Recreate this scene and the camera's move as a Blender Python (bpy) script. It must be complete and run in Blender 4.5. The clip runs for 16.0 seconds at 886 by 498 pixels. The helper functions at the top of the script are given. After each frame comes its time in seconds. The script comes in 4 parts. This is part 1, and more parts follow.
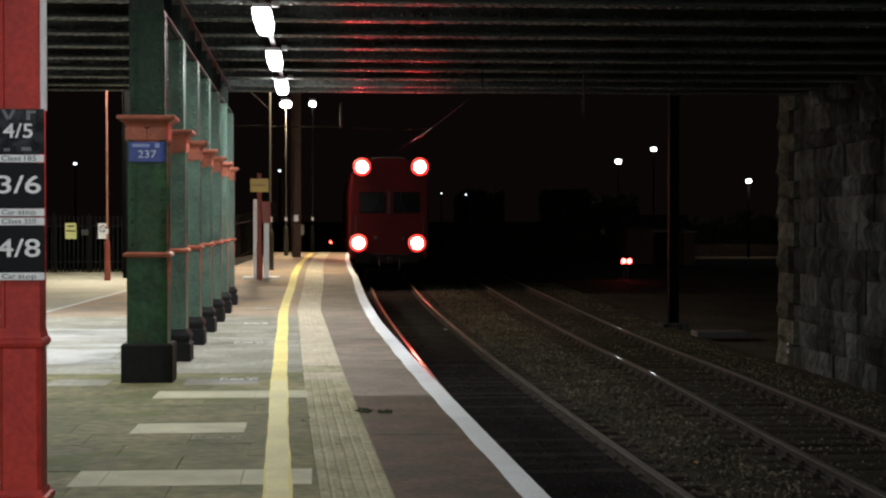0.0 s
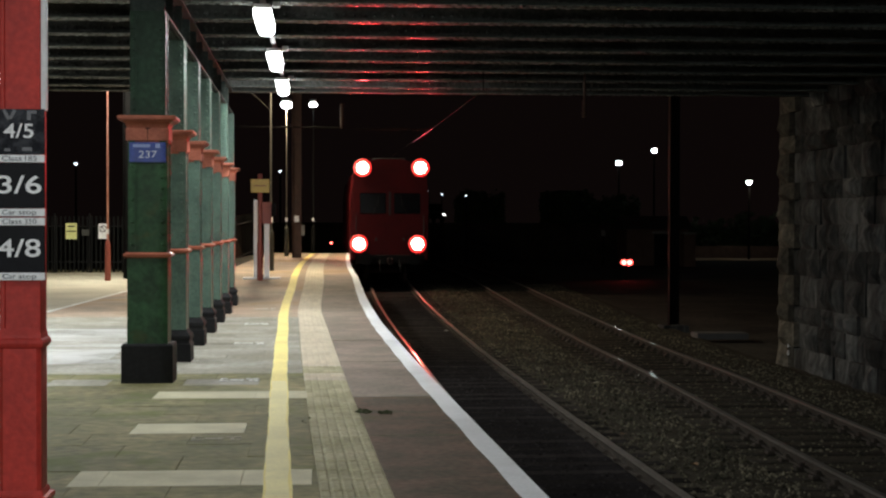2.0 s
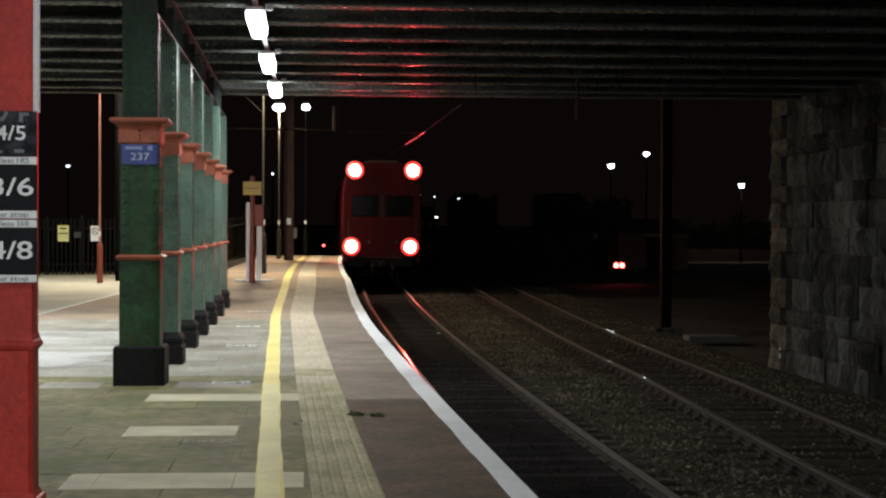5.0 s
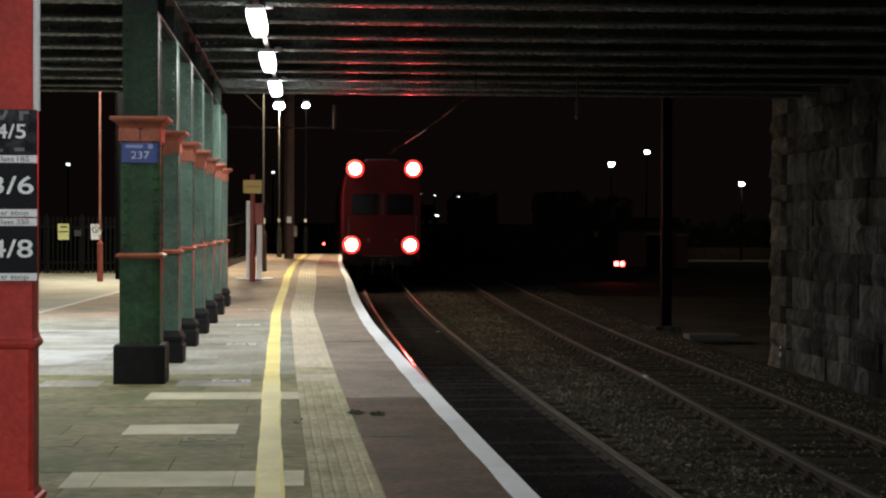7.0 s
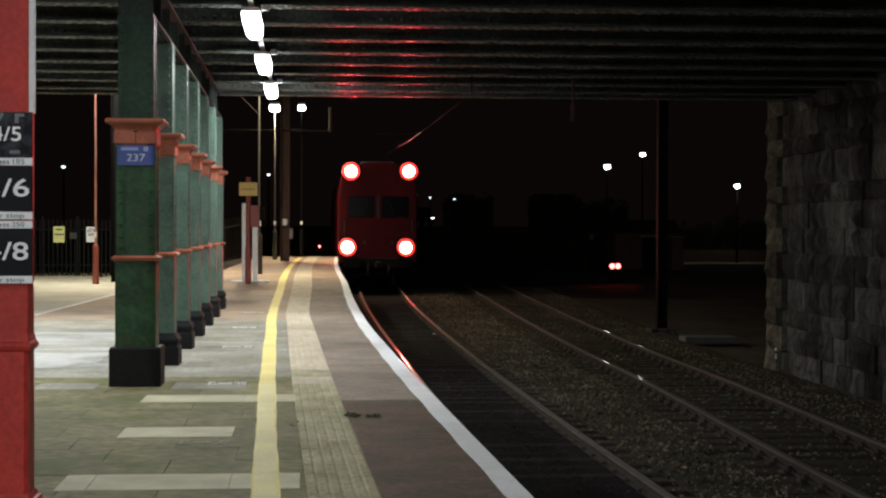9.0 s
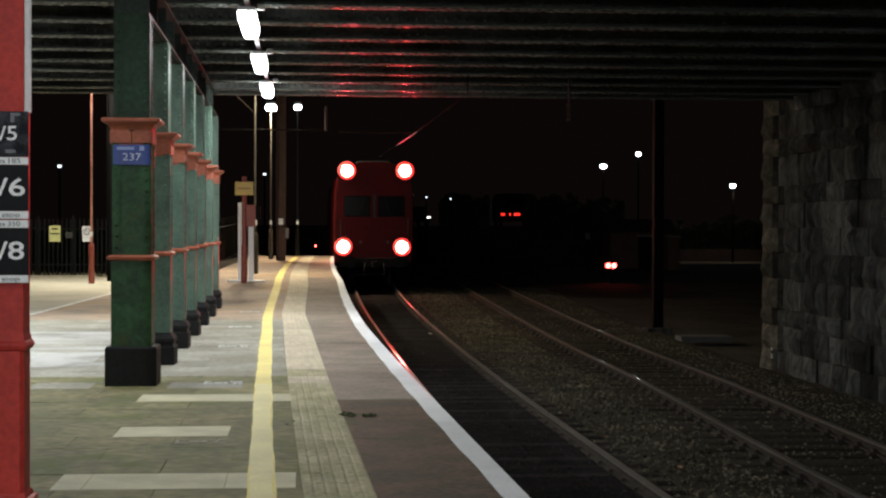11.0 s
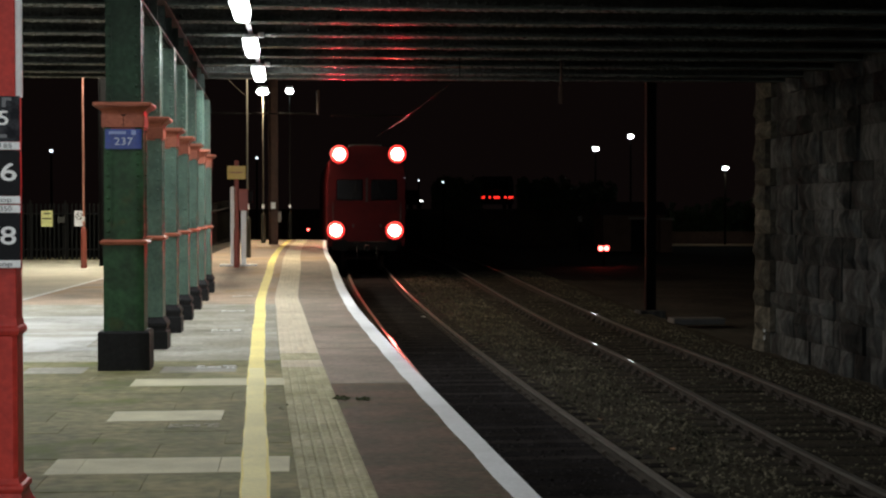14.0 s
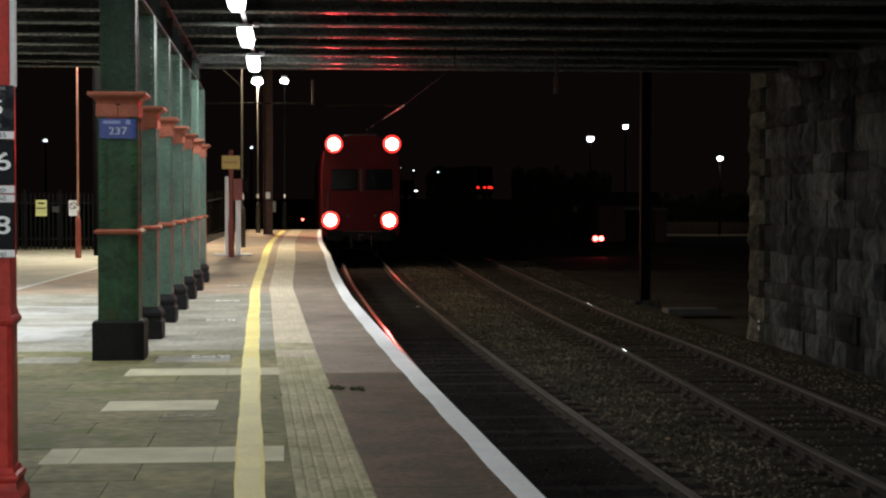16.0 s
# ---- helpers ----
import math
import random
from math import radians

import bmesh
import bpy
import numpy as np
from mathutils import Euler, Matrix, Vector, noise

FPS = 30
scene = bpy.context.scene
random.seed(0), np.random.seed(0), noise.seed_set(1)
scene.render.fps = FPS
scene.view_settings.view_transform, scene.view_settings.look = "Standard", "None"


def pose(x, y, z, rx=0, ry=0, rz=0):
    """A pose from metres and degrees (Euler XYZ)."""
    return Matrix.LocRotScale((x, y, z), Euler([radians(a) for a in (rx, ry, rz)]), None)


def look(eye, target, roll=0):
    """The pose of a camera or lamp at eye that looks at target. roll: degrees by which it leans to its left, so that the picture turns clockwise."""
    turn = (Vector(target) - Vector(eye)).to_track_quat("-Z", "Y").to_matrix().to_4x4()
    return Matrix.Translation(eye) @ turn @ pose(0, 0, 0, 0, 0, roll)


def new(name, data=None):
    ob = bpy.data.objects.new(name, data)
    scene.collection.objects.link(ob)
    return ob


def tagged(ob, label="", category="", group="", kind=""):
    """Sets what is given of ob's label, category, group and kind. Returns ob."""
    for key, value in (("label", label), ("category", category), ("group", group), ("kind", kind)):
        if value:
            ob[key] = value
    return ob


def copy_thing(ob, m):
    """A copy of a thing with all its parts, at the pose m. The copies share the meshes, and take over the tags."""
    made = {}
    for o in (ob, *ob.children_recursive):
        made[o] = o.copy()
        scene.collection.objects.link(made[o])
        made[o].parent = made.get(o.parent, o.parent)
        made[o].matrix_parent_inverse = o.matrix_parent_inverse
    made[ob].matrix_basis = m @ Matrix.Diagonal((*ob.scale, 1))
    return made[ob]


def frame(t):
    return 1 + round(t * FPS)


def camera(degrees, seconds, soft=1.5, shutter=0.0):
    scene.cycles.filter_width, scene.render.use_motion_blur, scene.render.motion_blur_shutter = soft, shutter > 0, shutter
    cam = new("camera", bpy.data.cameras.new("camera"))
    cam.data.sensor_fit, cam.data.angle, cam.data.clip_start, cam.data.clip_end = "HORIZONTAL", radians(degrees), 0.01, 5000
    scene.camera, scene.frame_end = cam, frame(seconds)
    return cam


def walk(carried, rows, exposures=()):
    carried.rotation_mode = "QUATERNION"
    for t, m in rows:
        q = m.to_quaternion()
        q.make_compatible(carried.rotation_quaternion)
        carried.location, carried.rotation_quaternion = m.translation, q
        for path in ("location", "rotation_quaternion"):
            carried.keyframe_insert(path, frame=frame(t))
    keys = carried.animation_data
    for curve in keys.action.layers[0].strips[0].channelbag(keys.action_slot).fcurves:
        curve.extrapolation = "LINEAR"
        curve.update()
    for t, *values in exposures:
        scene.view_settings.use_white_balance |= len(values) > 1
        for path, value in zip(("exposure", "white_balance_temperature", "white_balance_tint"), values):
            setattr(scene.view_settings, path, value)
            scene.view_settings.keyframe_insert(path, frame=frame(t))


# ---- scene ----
cam = camera(30.87, 16.0, soft=2.2)
EYE = (0.0, 0.0, 1.6)
# seconds, turn to the right of the column row, tilt, lean
TURNS = [(0.0, 4.389, -0.928, 0.0), (0.5, 4.433, -0.931, 0.027), (1.0, 4.396, -0.903, 0.041), (1.5, 4.388, -0.844, 0.078),
         (2.0, 4.375, -0.893, 0.123), (2.5, 4.401, -0.824, 0.097), (3.0, 4.497, -0.796, 0.159), (3.5, 4.523, -0.759, 0.189),
         (4.0, 4.581, -0.76, 0.198), (6.5, 4.665, -0.851, 0.214), (7.0, 4.639, -0.852, 0.205), (7.5, 4.65, -0.791, 0.195),
         (8.0, 4.673, -0.812, 0.125), (8.5, 4.692, -0.775, 0.142), (9.0, 4.79, -0.766, 0.179), (11.5, 4.977, -0.792, 0.151),
         (12.0, 5.048, -0.837, 0.083), (12.5, 5.132, -0.991, 0.074), (13.0, 5.118, -1.075, 0.012), (13.5, 5.198, -1.276, 0.027),
         (14.0, 5.194, -1.381, -0.027), (14.5, 5.269, -1.488, -0.013), (15.0, 5.245, -1.513, -0.028), (15.5, 5.316, -1.634, -0.065),
         (16.0, 5.384, -1.737, 0.042)]
walk(cam, [(t, pose(*EYE, 90 + tilt, 0, -turn) @ pose(0, 0, 0, 0, 0, lean)) for t, turn, tilt, lean in TURNS], [(0.0, 0.12), (16.0, 0.12)])

# ---- night sky ----
world = bpy.data.worlds.new("night")
scene.world = world
world.use_nodes = True
world.node_tree.nodes["Background"].inputs[0].default_value = (1.0, 0.6, 0.56, 1)
world.node_tree.nodes["Background"].inputs[1].default_value = 0.0029


# ---- materials ----
def mat(name, color, rough=0.6, metal=0.0, vary=0.25, scale=3.0, fine=40.0, bump=0.15, tint=None, amount=0.5, stretch=(1, 1, 1), island=0.0, spec=0.5, coat=0.0, patch=None, patch_scale=0.7, patch_at=0.56):
    """A surface with stains at one scale, grain at another, a fine relief, and patches of growth or wear of another colour."""
    m = bpy.data.materials.new(name)
    m.use_nodes = True
    nt = m.node_tree
    n, l = nt.nodes, nt.links
    b = n["Principled BSDF"]
    tc = n.new("ShaderNodeTexCoord")
    geo = n.new("ShaderNodeNewGeometry")
    mp = n.new("ShaderNodeMapping")
    mp.inputs["Scale"].default_value = stretch
    l.new(geo.outputs["Position"], mp.inputs["Vector"])
    big = n.new("ShaderNodeTexNoise")
    big.inputs["Scale"].default_value = scale
    big.inputs["Detail"].default_value = 5
    big.inputs["Roughness"].default_value = 0.65
    small = n.new("ShaderNodeTexNoise")
    small.inputs["Scale"].default_value = fine
    small.inputs["Detail"].default_value = 4
    l.new(mp.outputs[0], big.inputs["Vector"])
    l.new(mp.outputs[0], small.inputs["Vector"])
    ramp = n.new("ShaderNodeValToRGB")
    c = Vector(color)
    other = Vector(tint) if tint else c * (1 - vary)
    ramp.color_ramp.elements[0].position, ramp.color_ramp.elements[1].position = 0.5 - 0.3 * amount, 0.5 + 0.3 * amount
    ramp.color_ramp.elements[0].color = (*other, 1)
    ramp.color_ramp.elements[1].color = (*c, 1)
    l.new(big.outputs[0], ramp.inputs[0])
    mul = n.new("ShaderNodeMixRGB")
    mul.blend_type = "MULTIPLY"
    mul.inputs[0].default_value = 1
    r2 = n.new("ShaderNodeMapRange")
    r2.inputs[1].default_value, r2.inputs[2].default_value = 0.25, 0.75
    r2.inputs[3].default_value, r2.inputs[4].default_value = 1 - vary, 1 + vary
    l.new(small.outputs[0], r2.inputs[0])
    l.new(ramp.outputs[0], mul.inputs[1])
    l.new(r2.outputs[0], mul.inputs[2])
    last = mul
    if patch:
        blot = n.new("ShaderNodeTexNoise")
        blot.inputs["Scale"].default_value = patch_scale
        blot.inputs["Detail"].default_value = 8
        blot.inputs["Roughness"].default_value = 0.7
        blot.inputs["Distortion"].default_value = 0.4
        l.new(geo.outputs["Position"], blot.inputs["Vector"])
        cut = n.new("ShaderNodeMapRange")
        cut.inputs[1].default_value, cut.inputs[2].default_value = patch_at, patch_at + 0.13
        l.new(blot.outputs[0], cut.inputs[0])
        over = n.new("ShaderNodeMixRGB")
        over.inputs[2].default_value = (*patch, 1)
        l.new(cut.outputs[0], over.inputs[0])
        l.new(last.outputs[0], over.inputs[1])
        last = over
    if island:
        info = n.new("ShaderNodeObjectInfo")
        add = n.new("ShaderNodeMath")
        l.new(info.outputs["Random"], add.inputs[0])
        l.new(geo.outputs["Random Per Island"], add.inputs[1])
        fr = n.new("ShaderNodeMath")
        fr.operation = "FRACT"
        l.new(add.outputs[0], fr.inputs[0])
        r3 = n.new("ShaderNodeMapRange")
        r3.inputs[3].default_value, r3.inputs[4].default_value = 1 - island, 1 + island
        l.new(fr.outputs[0], r3.inputs[0])
        m2 = n.new("ShaderNodeMixRGB")
        m2.blend_type = "MULTIPLY"
        m2.inputs[0].default_value = 1
        l.new(last.outputs[0], m2.inputs[1])
        l.new(r3.outputs[0], m2.inputs[2])
        last = m2
    l.new(last.outputs[0], b.inputs["Base Color"])
    rr = n.new("ShaderNodeMapRange")
    rr.inputs[3].default_value, rr.inputs[4].default_value = max(0.05, rough - 0.12), min(1, rough + 0.12)
    l.new(big.outputs[0], rr.inputs[0])
    l.new(rr.outputs[0], b.inputs["Roughness"])
    b.inputs["Metallic"].default_value = metal
    b.inputs["Specular IOR Level"].default_value = spec
    b.inputs["Coat Weight"].default_value = coat
    b.inputs["Coat Roughness"].default_value = 0.07
    if bump:
        bp = n.new("ShaderNodeBump")
        bp.inputs["Strength"].default_value = bump
        bp.inputs["Distance"].default_value = 0.01
        l.new(small.outputs[0], bp.inputs["Height"])
        l.new(bp.outputs[0], b.inputs["Normal"])
    return m


def glow(name, color, strength):
    m = bpy.data.materials.new(name)
    m.use_nodes = True
    b = m.node_tree.nodes["Principled BSDF"]
    b.inputs["Base Color"].default_value = (*[min(1, 0.2 + 0.6 * c) for c in color], 1)
    b.inputs["Emission Color"].default_value = (*color, 1)
    b.inputs["Emission Strength"].default_value = strength
    return m


GREEN = mat("green_gloss_paint", (0.03, 0.086, 0.036), 0.45, vary=0.36, scale=2.2, fine=20, bump=0.3, tint=(0.015, 0.04, 0.016), spec=0.2, patch=(0.045, 0.056, 0.016), patch_scale=2.4, patch_at=0.57)
PALE_GREEN = mat("pale_green_paint", (0.088, 0.148, 0.112), 0.42, vary=0.22, scale=2.5, fine=30, bump=0.25, tint=(0.052, 0.088, 0.068), spec=0.4)
# the column green with shade put into its colour
SHADED_GREEN = mat("shaded_green_paint", (0.02, 0.046, 0.026), 0.55, vary=0.35, scale=2.0, fine=20, bump=0.3, tint=(0.012, 0.022, 0.014), spec=0.2)
DARK_GREEN = mat("dull_green_paint", (0.042, 0.053, 0.047), 0.8, vary=0.3, scale=2, fine=25, bump=0.3, spec=0.1)
GIRDER = mat("girder_paint", (0.095, 0.11, 0.1), 0.62, vary=0.35, scale=1.6, fine=22, bump=0.3, tint=(0.035, 0.041, 0.037), spec=0.2)
RIVET = mat("rubbed_rivet_paint", (0.12, 0.128, 0.118), 0.27, vary=0.35, scale=3, fine=30, bump=0.03, tint=(0.05, 0.054, 0.05), spec=0.7)
WEB = mat("sooty_girder_web", (0.105, 0.107, 0.098), 0.75, vary=0.4, scale=1.4, fine=18, bump=0.3, tint=(0.045, 0.047, 0.042), spec=0.1)
SOFFIT = mat("sooty_deck", (0.055, 0.052, 0.05), 0.85, vary=0.35, scale=1.2, fine=15, spec=0.15)
TERRA = mat("terracotta_paint", (0.35, 0.112, 0.068), 0.5, vary=0.14, scale=5, fine=40, tint=(0.25, 0.078, 0.048), spec=0.2)
RED = mat("red_gloss_paint", (0.58, 0.055, 0.042), 0.5, vary=0.18, scale=3, fine=30, bump=0.25, tint=(0.42, 0.04, 0.032), spec=0.2, patch=(0.3, 0.035, 0.03), patch_scale=4.0, patch_at=0.6)
DULL_RED = mat("dull_red_paint", (0.30, 0.07, 0.05), 0.5, vary=0.2, scale=5)
BLACK = mat("black_paint", (0.012, 0.012, 0.0125), 0.65, vary=0.4, scale=4, fine=30, bump=0.3, spec=0.2)
SIGN_BLACK = mat("sign_black", (0.008, 0.0085, 0.011), 0.5, vary=0.3, scale=6, spec=0.12)
SIGN_WORN = mat("sign_worn_black", (0.012, 0.013, 0.017), 0.6, vary=0.4, scale=14, tint=(0.045, 0.048, 0.056), amount=0.3, spec=0.12)
WHITE = mat("white_enamel", (0.88, 0.89, 0.9), 0.38, vary=0.06, scale=5)
NUMBER_BLUE = mat("pale_blue_figures", (0.42, 0.47, 0.58), 0.5, vary=0.1)
GREY_TEXT = mat("grey_lettering", (0.16, 0.165, 0.18), 0.5, vary=0.1)
BLUE = mat("blue_enamel", (0.016, 0.045, 0.24), 0.4, vary=0.2, scale=10)
PALE_BLUE = mat("pale_blue_print", (0.22, 0.28, 0.5), 0.5, vary=0.1)
YELLOW_SIGN = mat("amber_sign", (0.62, 0.4, 0.06), 0.45, vary=0.12, scale=9)
LIME_SIGN = mat("yellow_notice", (0.72, 0.72, 0.3), 0.5, vary=0.12, scale=9)
PAVER = mat("concrete_paver", (0.325, 0.312, 0.265), 0.75, vary=0.34, scale=1.0, fine=15, bump=0.4, tint=(0.2, 0.192, 0.145), amount=0.4, island=0.1, spec=0.3, patch=(0.175, 0.168, 0.11), patch_scale=0.5, patch_at=0.55)
MOSSY_PAVER = mat("mossy_paver", (0.235, 0.208, 0.105), 0.75, vary=0.42, scale=1.0, fine=9, bump=0.55, tint=(0.1, 0.1, 0.036), amount=0.5, island=0.15, spec=0.2, patch=(0.105, 0.122, 0.022), patch_scale=0.9, patch_at=0.54)
LIGHT_PAVER = mat("pale_paver", (0.6, 0.565, 0.385), 0.7, vary=0.14, scale=2.5, fine=60, bump=0.2, tint=(0.44, 0.41, 0.265), island=0.06, spec=0.25)
WORN_PAVER = mat("bleached_paver", (0.335, 0.322, 0.28), 0.75, vary=0.3, scale=1.0, fine=13, bump=0.3, tint=(0.22, 0.215, 0.175), amount=0.4, island=0.06, spec=0.3, patch=(0.47, 0.47, 0.45), patch_scale=0.5, patch_at=0.47)
JOINT = mat("dirty_joint", (0.13, 0.13, 0.066), 0.9, vary=0.4, scale=2)
TARMAC = mat("red_brown_tarmac", (0.165, 0.103, 0.073), 0.8, vary=0.36, scale=1.7, fine=18, bump=0.45, tint=(0.082, 0.068, 0.045), amount=0.4, spec=0.2, patch=(0.1, 0.1, 0.04), patch_scale=0.6, patch_at=0.6)
PALE_TARMAC = mat("pale_grey_pink_tarmac", (0.295, 0.225, 0.185), 0.78, vary=0.28, scale=1.2, fine=18, bump=0.35, tint=(0.175, 0.155, 0.118), amount=0.45, spec=0.25)
BEIGE = mat("worn_beige_surfacing", (0.44, 0.315, 0.225), 0.8, vary=0.22, scale=0.9, fine=16, bump=0.25, tint=(0.27, 0.22, 0.165), amount=0.4, spec=0.3, patch=(0.35, 0.23, 0.11), patch_scale=0.3, patch_at=0.52)
CREAM = mat("worn_cream_surfacing", (0.5, 0.46, 0.36), 0.8, vary=0.22, scale=0.5, fine=30, bump=0.2, tint=(0.36, 0.34, 0.26), amount=0.5, spec=0.3)
TACTILE = mat("buff_tactile", (0.46, 0.415, 0.26), 0.75, vary=0.28, scale=1.4, fine=18, bump=0.25, tint=(0.25, 0.24, 0.12), amount=0.5, island=0.1, spec=0.3)
WORN_TACTILE = mat("worn_cream_tactile", (0.6, 0.53, 0.4), 0.75, vary=0.2, scale=1.0, fine=18, bump=0.2, tint=(0.46, 0.4, 0.29), amount=0.5, island=0.07, spec=0.3)
YELLOW = mat("yellow_line_paint", (0.86, 0.74, 0.25), 0.65, vary=0.14, scale=1.4, fine=30, bump=0.2, tint=(0.72, 0.6, 0.19), amount=0.5, spec=0.3)
PALE_YELLOW = mat("faded_yellow_repaint", (0.85, 0.77, 0.4), 0.7, vary=0.1, scale=1.6, fine=40, bump=0.2, tint=(0.72, 0.65, 0.33), amount=0.5, spec=0.25)
WHITE_LINE = mat("white_line_paint", (0.88, 0.89, 0.9), 0.7, vary=0.08, scale=2, fine=30, bump=0.2, tint=(0.78, 0.79, 0.79), amount=0.5, spec=0.3)
FADED = mat("faded_marking", (0.8, 0.81, 0.8), 0.7, vary=0.15, scale=14, tint=(0.5, 0.5, 0.46), amount=0.35)
BALLAST = mat("ballast_bed", (0.064, 0.055, 0.041), 0.95, vary=0.45, scale=1.5, fine=25, bump=0.9, tint=(0.03, 0.027, 0.02), amount=0.8, spec=0.02)
DARK_BALLAST = mat("dark_ballast", (0.023, 0.0205, 0.0205), 0.95, vary=0.5, scale=1.5, fine=25, bump=0.9, tint=(0.012, 0.011, 0.011), amount=0.8, spec=0.0)
STONE_BIT = mat("ballast_stone", (0.132, 0.117, 0.082), 0.9, vary=0.4, scale=1.1, fine=40, tint=(0.03, 0.029, 0.019), amount=0.5, island=0.75, spec=0.1)
RAIL = mat("rusty_rail", (0.056, 0.047, 0.038), 0.9, vary=0.35, scale=6, spec=0.06, tint=(0.03, 0.026, 0.022))
RAIL_HEAD = mat("worn_rail_head", (0.4, 0.355, 0.3), 0.33, metal=0.6, vary=0.2, scale=3, fine=20, bump=0.03, stretch=(1, 0.15, 1), coat=0.5)
DULL_HEAD = mat("rusted_rail_head", (0.1, 0.092, 0.078), 0.5, metal=0.2, vary=0.25, scale=3, fine=20, bump=0.04, stretch=(1, 0.15, 1), coat=0.3)
SLEEPER = mat("weathered_sleeper", (0.034, 0.03, 0.024), 0.9, vary=0.35, scale=3, fine=25, bump=0.5, island=0.5, spec=0.04)
DARK_SLEEPER = mat("dark_sleeper", (0.031, 0.027, 0.025), 0.95, vary=0.35, scale=3, fine=25, bump=0.5, island=0.4, spec=0.0)
STONE = mat("sooty_sandstone", (0.078, 0.078, 0.074), 0.95, vary=0.55, scale=1.5, fine=9, bump=1.0, tint=(0.012, 0.012, 0.012), amount=0.5, island=0.5, spec=0.08, stretch=(1, 1, 0.35))
QUOIN = mat("warm_sandstone", (0.115, 0.101, 0.078), 0.95, vary=0.45, scale=2.0, fine=10, bump=0.8, tint=(0.03, 0.027, 0.022), amount=0.6, island=0.4, spec=0.08)
MORTAR = mat("dark_mortar", (0.06, 0.055, 0.05), 0.95, vary=0.3)
WIRE = mat("blackened_wire", (0.006, 0.005, 0.005), 0.8, vary=0.2, scale=5, spec=0.05)
GALV = mat("galvanised_steel", (0.42, 0.43, 0.43), 0.42, metal=0.6, vary=0.15, scale=6)
# glossy terracotta, paled to include the pole's highlight in its colour
POLE_PAINT = mat("highlit_terracotta_pole", (0.6, 0.3, 0.22), 0.3, vary=0.15, scale=5, tint=(0.48, 0.2, 0.14), spec=0.8, bump=0.03)
MAST = mat("rusted_mast", (0.095, 0.055, 0.042), 0.7, vary=0.3, scale=3, spec=0.25)
FENCE = mat("dark_fence_steel", (0.0085, 0.0085, 0.0085), 0.7, vary=0.3, scale=6, spec=0.12)
# darker copy of the fence steel, shade put into its colour
SHADED_STEEL = mat("shaded_dark_steel", (0.0035, 0.0032, 0.003), 0.6, vary=0.3, scale=4, spec=0.05)
PALE_STEEL = mat("dull_palisade_steel", (0.005, 0.0055, 0.005), 0.75, vary=0.3, scale=4, spec=0.12)
POST_GREY = mat("dull_grey_steel", (0.05, 0.05, 0.043), 0.55, vary=0.25, scale=5, spec=0.3)
LAMP_GREY = mat("grey_post_paint", (0.085, 0.078, 0.066), 0.5, vary=0.2, scale=5, spec=0.3)
SOOT = mat("sooty_steel", (0.02, 0.016, 0.014), 0.9, vary=0.3, scale=4, spec=0.1)
DARK_STONE = mat("dark_stone", (0.036, 0.032, 0.031), 0.95, vary=0.45, scale=3, island=0.8, spec=0.0)
DARK_CONCRETE = mat("dark_grey_concrete", (0.085, 0.084, 0.08), 0.8, vary=0.3, scale=2, bump=0.3)
CONCRETE = mat("grey_concrete", (0.28, 0.27, 0.25), 0.85, vary=0.25, scale=3)
EARTH = mat("dark_earth", (0.062, 0.054, 0.042), 0.95, vary=0.45, scale=0.6, fine=8, bump=0.7, spec=0.1, tint=(0.028, 0.025, 0.02))
ROAD = mat("asphalt_road", (0.05, 0.05, 0.05), 0.8, vary=0.25, scale=0.8)
# red glare round the tail lamps is put into the body colour
TRAIN_GLARE_RED = mat("train_body_glare_red", (0.075, 0.004, 0.0055), 0.5, vary=0.3, scale=1.5, spec=0.12)
TRAIN_ROOF = mat("grimy_roof", (0.03, 0.03, 0.03), 0.7, vary=0.3)
DARK_GLASS = mat("dark_glass", (0.006, 0.006, 0.007), 0.1, vary=0.1, bump=0, spec=0.15)
RUBBER = mat("black_rubber", (0.013, 0.013, 0.013), 0.85, vary=0.2, spec=0.2)
LEAF = mat("dark_leaf", (0.05, 0.075, 0.03), 0.6, vary=0.3, scale=2, island=0.4)
BARK = mat("bark", (0.07, 0.055, 0.04), 0.9, vary=0.3, scale=9, bump=0.8)
WEED = mat("green_weed", (0.09, 0.11, 0.05), 0.7, vary=0.35, scale=9, island=0.4)
VAN_PAINT = mat("dark_van_paint", (0.012, 0.012, 0.013), 0.7, vary=0.15, spec=0.15)
BRICK_WALL = mat("far_brick", (0.17, 0.105, 0.08), 0.85, vary=0.3, scale=3)
SLATE = mat("far_slate", (0.06, 0.06, 0.065), 0.7, vary=0.3, scale=3)
HEADLAMP = glow("car_headlamp", (1.0, 0.96, 0.9), 4)
TUBE = glow("fluorescent_diffuser", (0.94, 1.0, 1.0), 9)
LED = glow("white_lantern", (0.9, 1.0, 0.96), 22)
FAR_LED = glow("far_lantern", (0.86, 1.0, 0.98), 30)
DIM_LED = glow("dim_far_lantern", (0.8, 0.9, 1.0), 2.5)
CORE = glow("tail_lamp_core", (1.0, 0.2, 0.14), 60)
# dim red emission for the fringe of glare round each bulb
GLARE_RING = glow("tail_lamp_glare_ring", (1.0, 0.02, 0.02), 1.6)
SMALL_RED = glow("red_signal_lens", (1.0, 0.07, 0.06), 16)
BRAKE = glow("brake_lamp_lens", (1.0, 0.03, 0.02), 1.6)


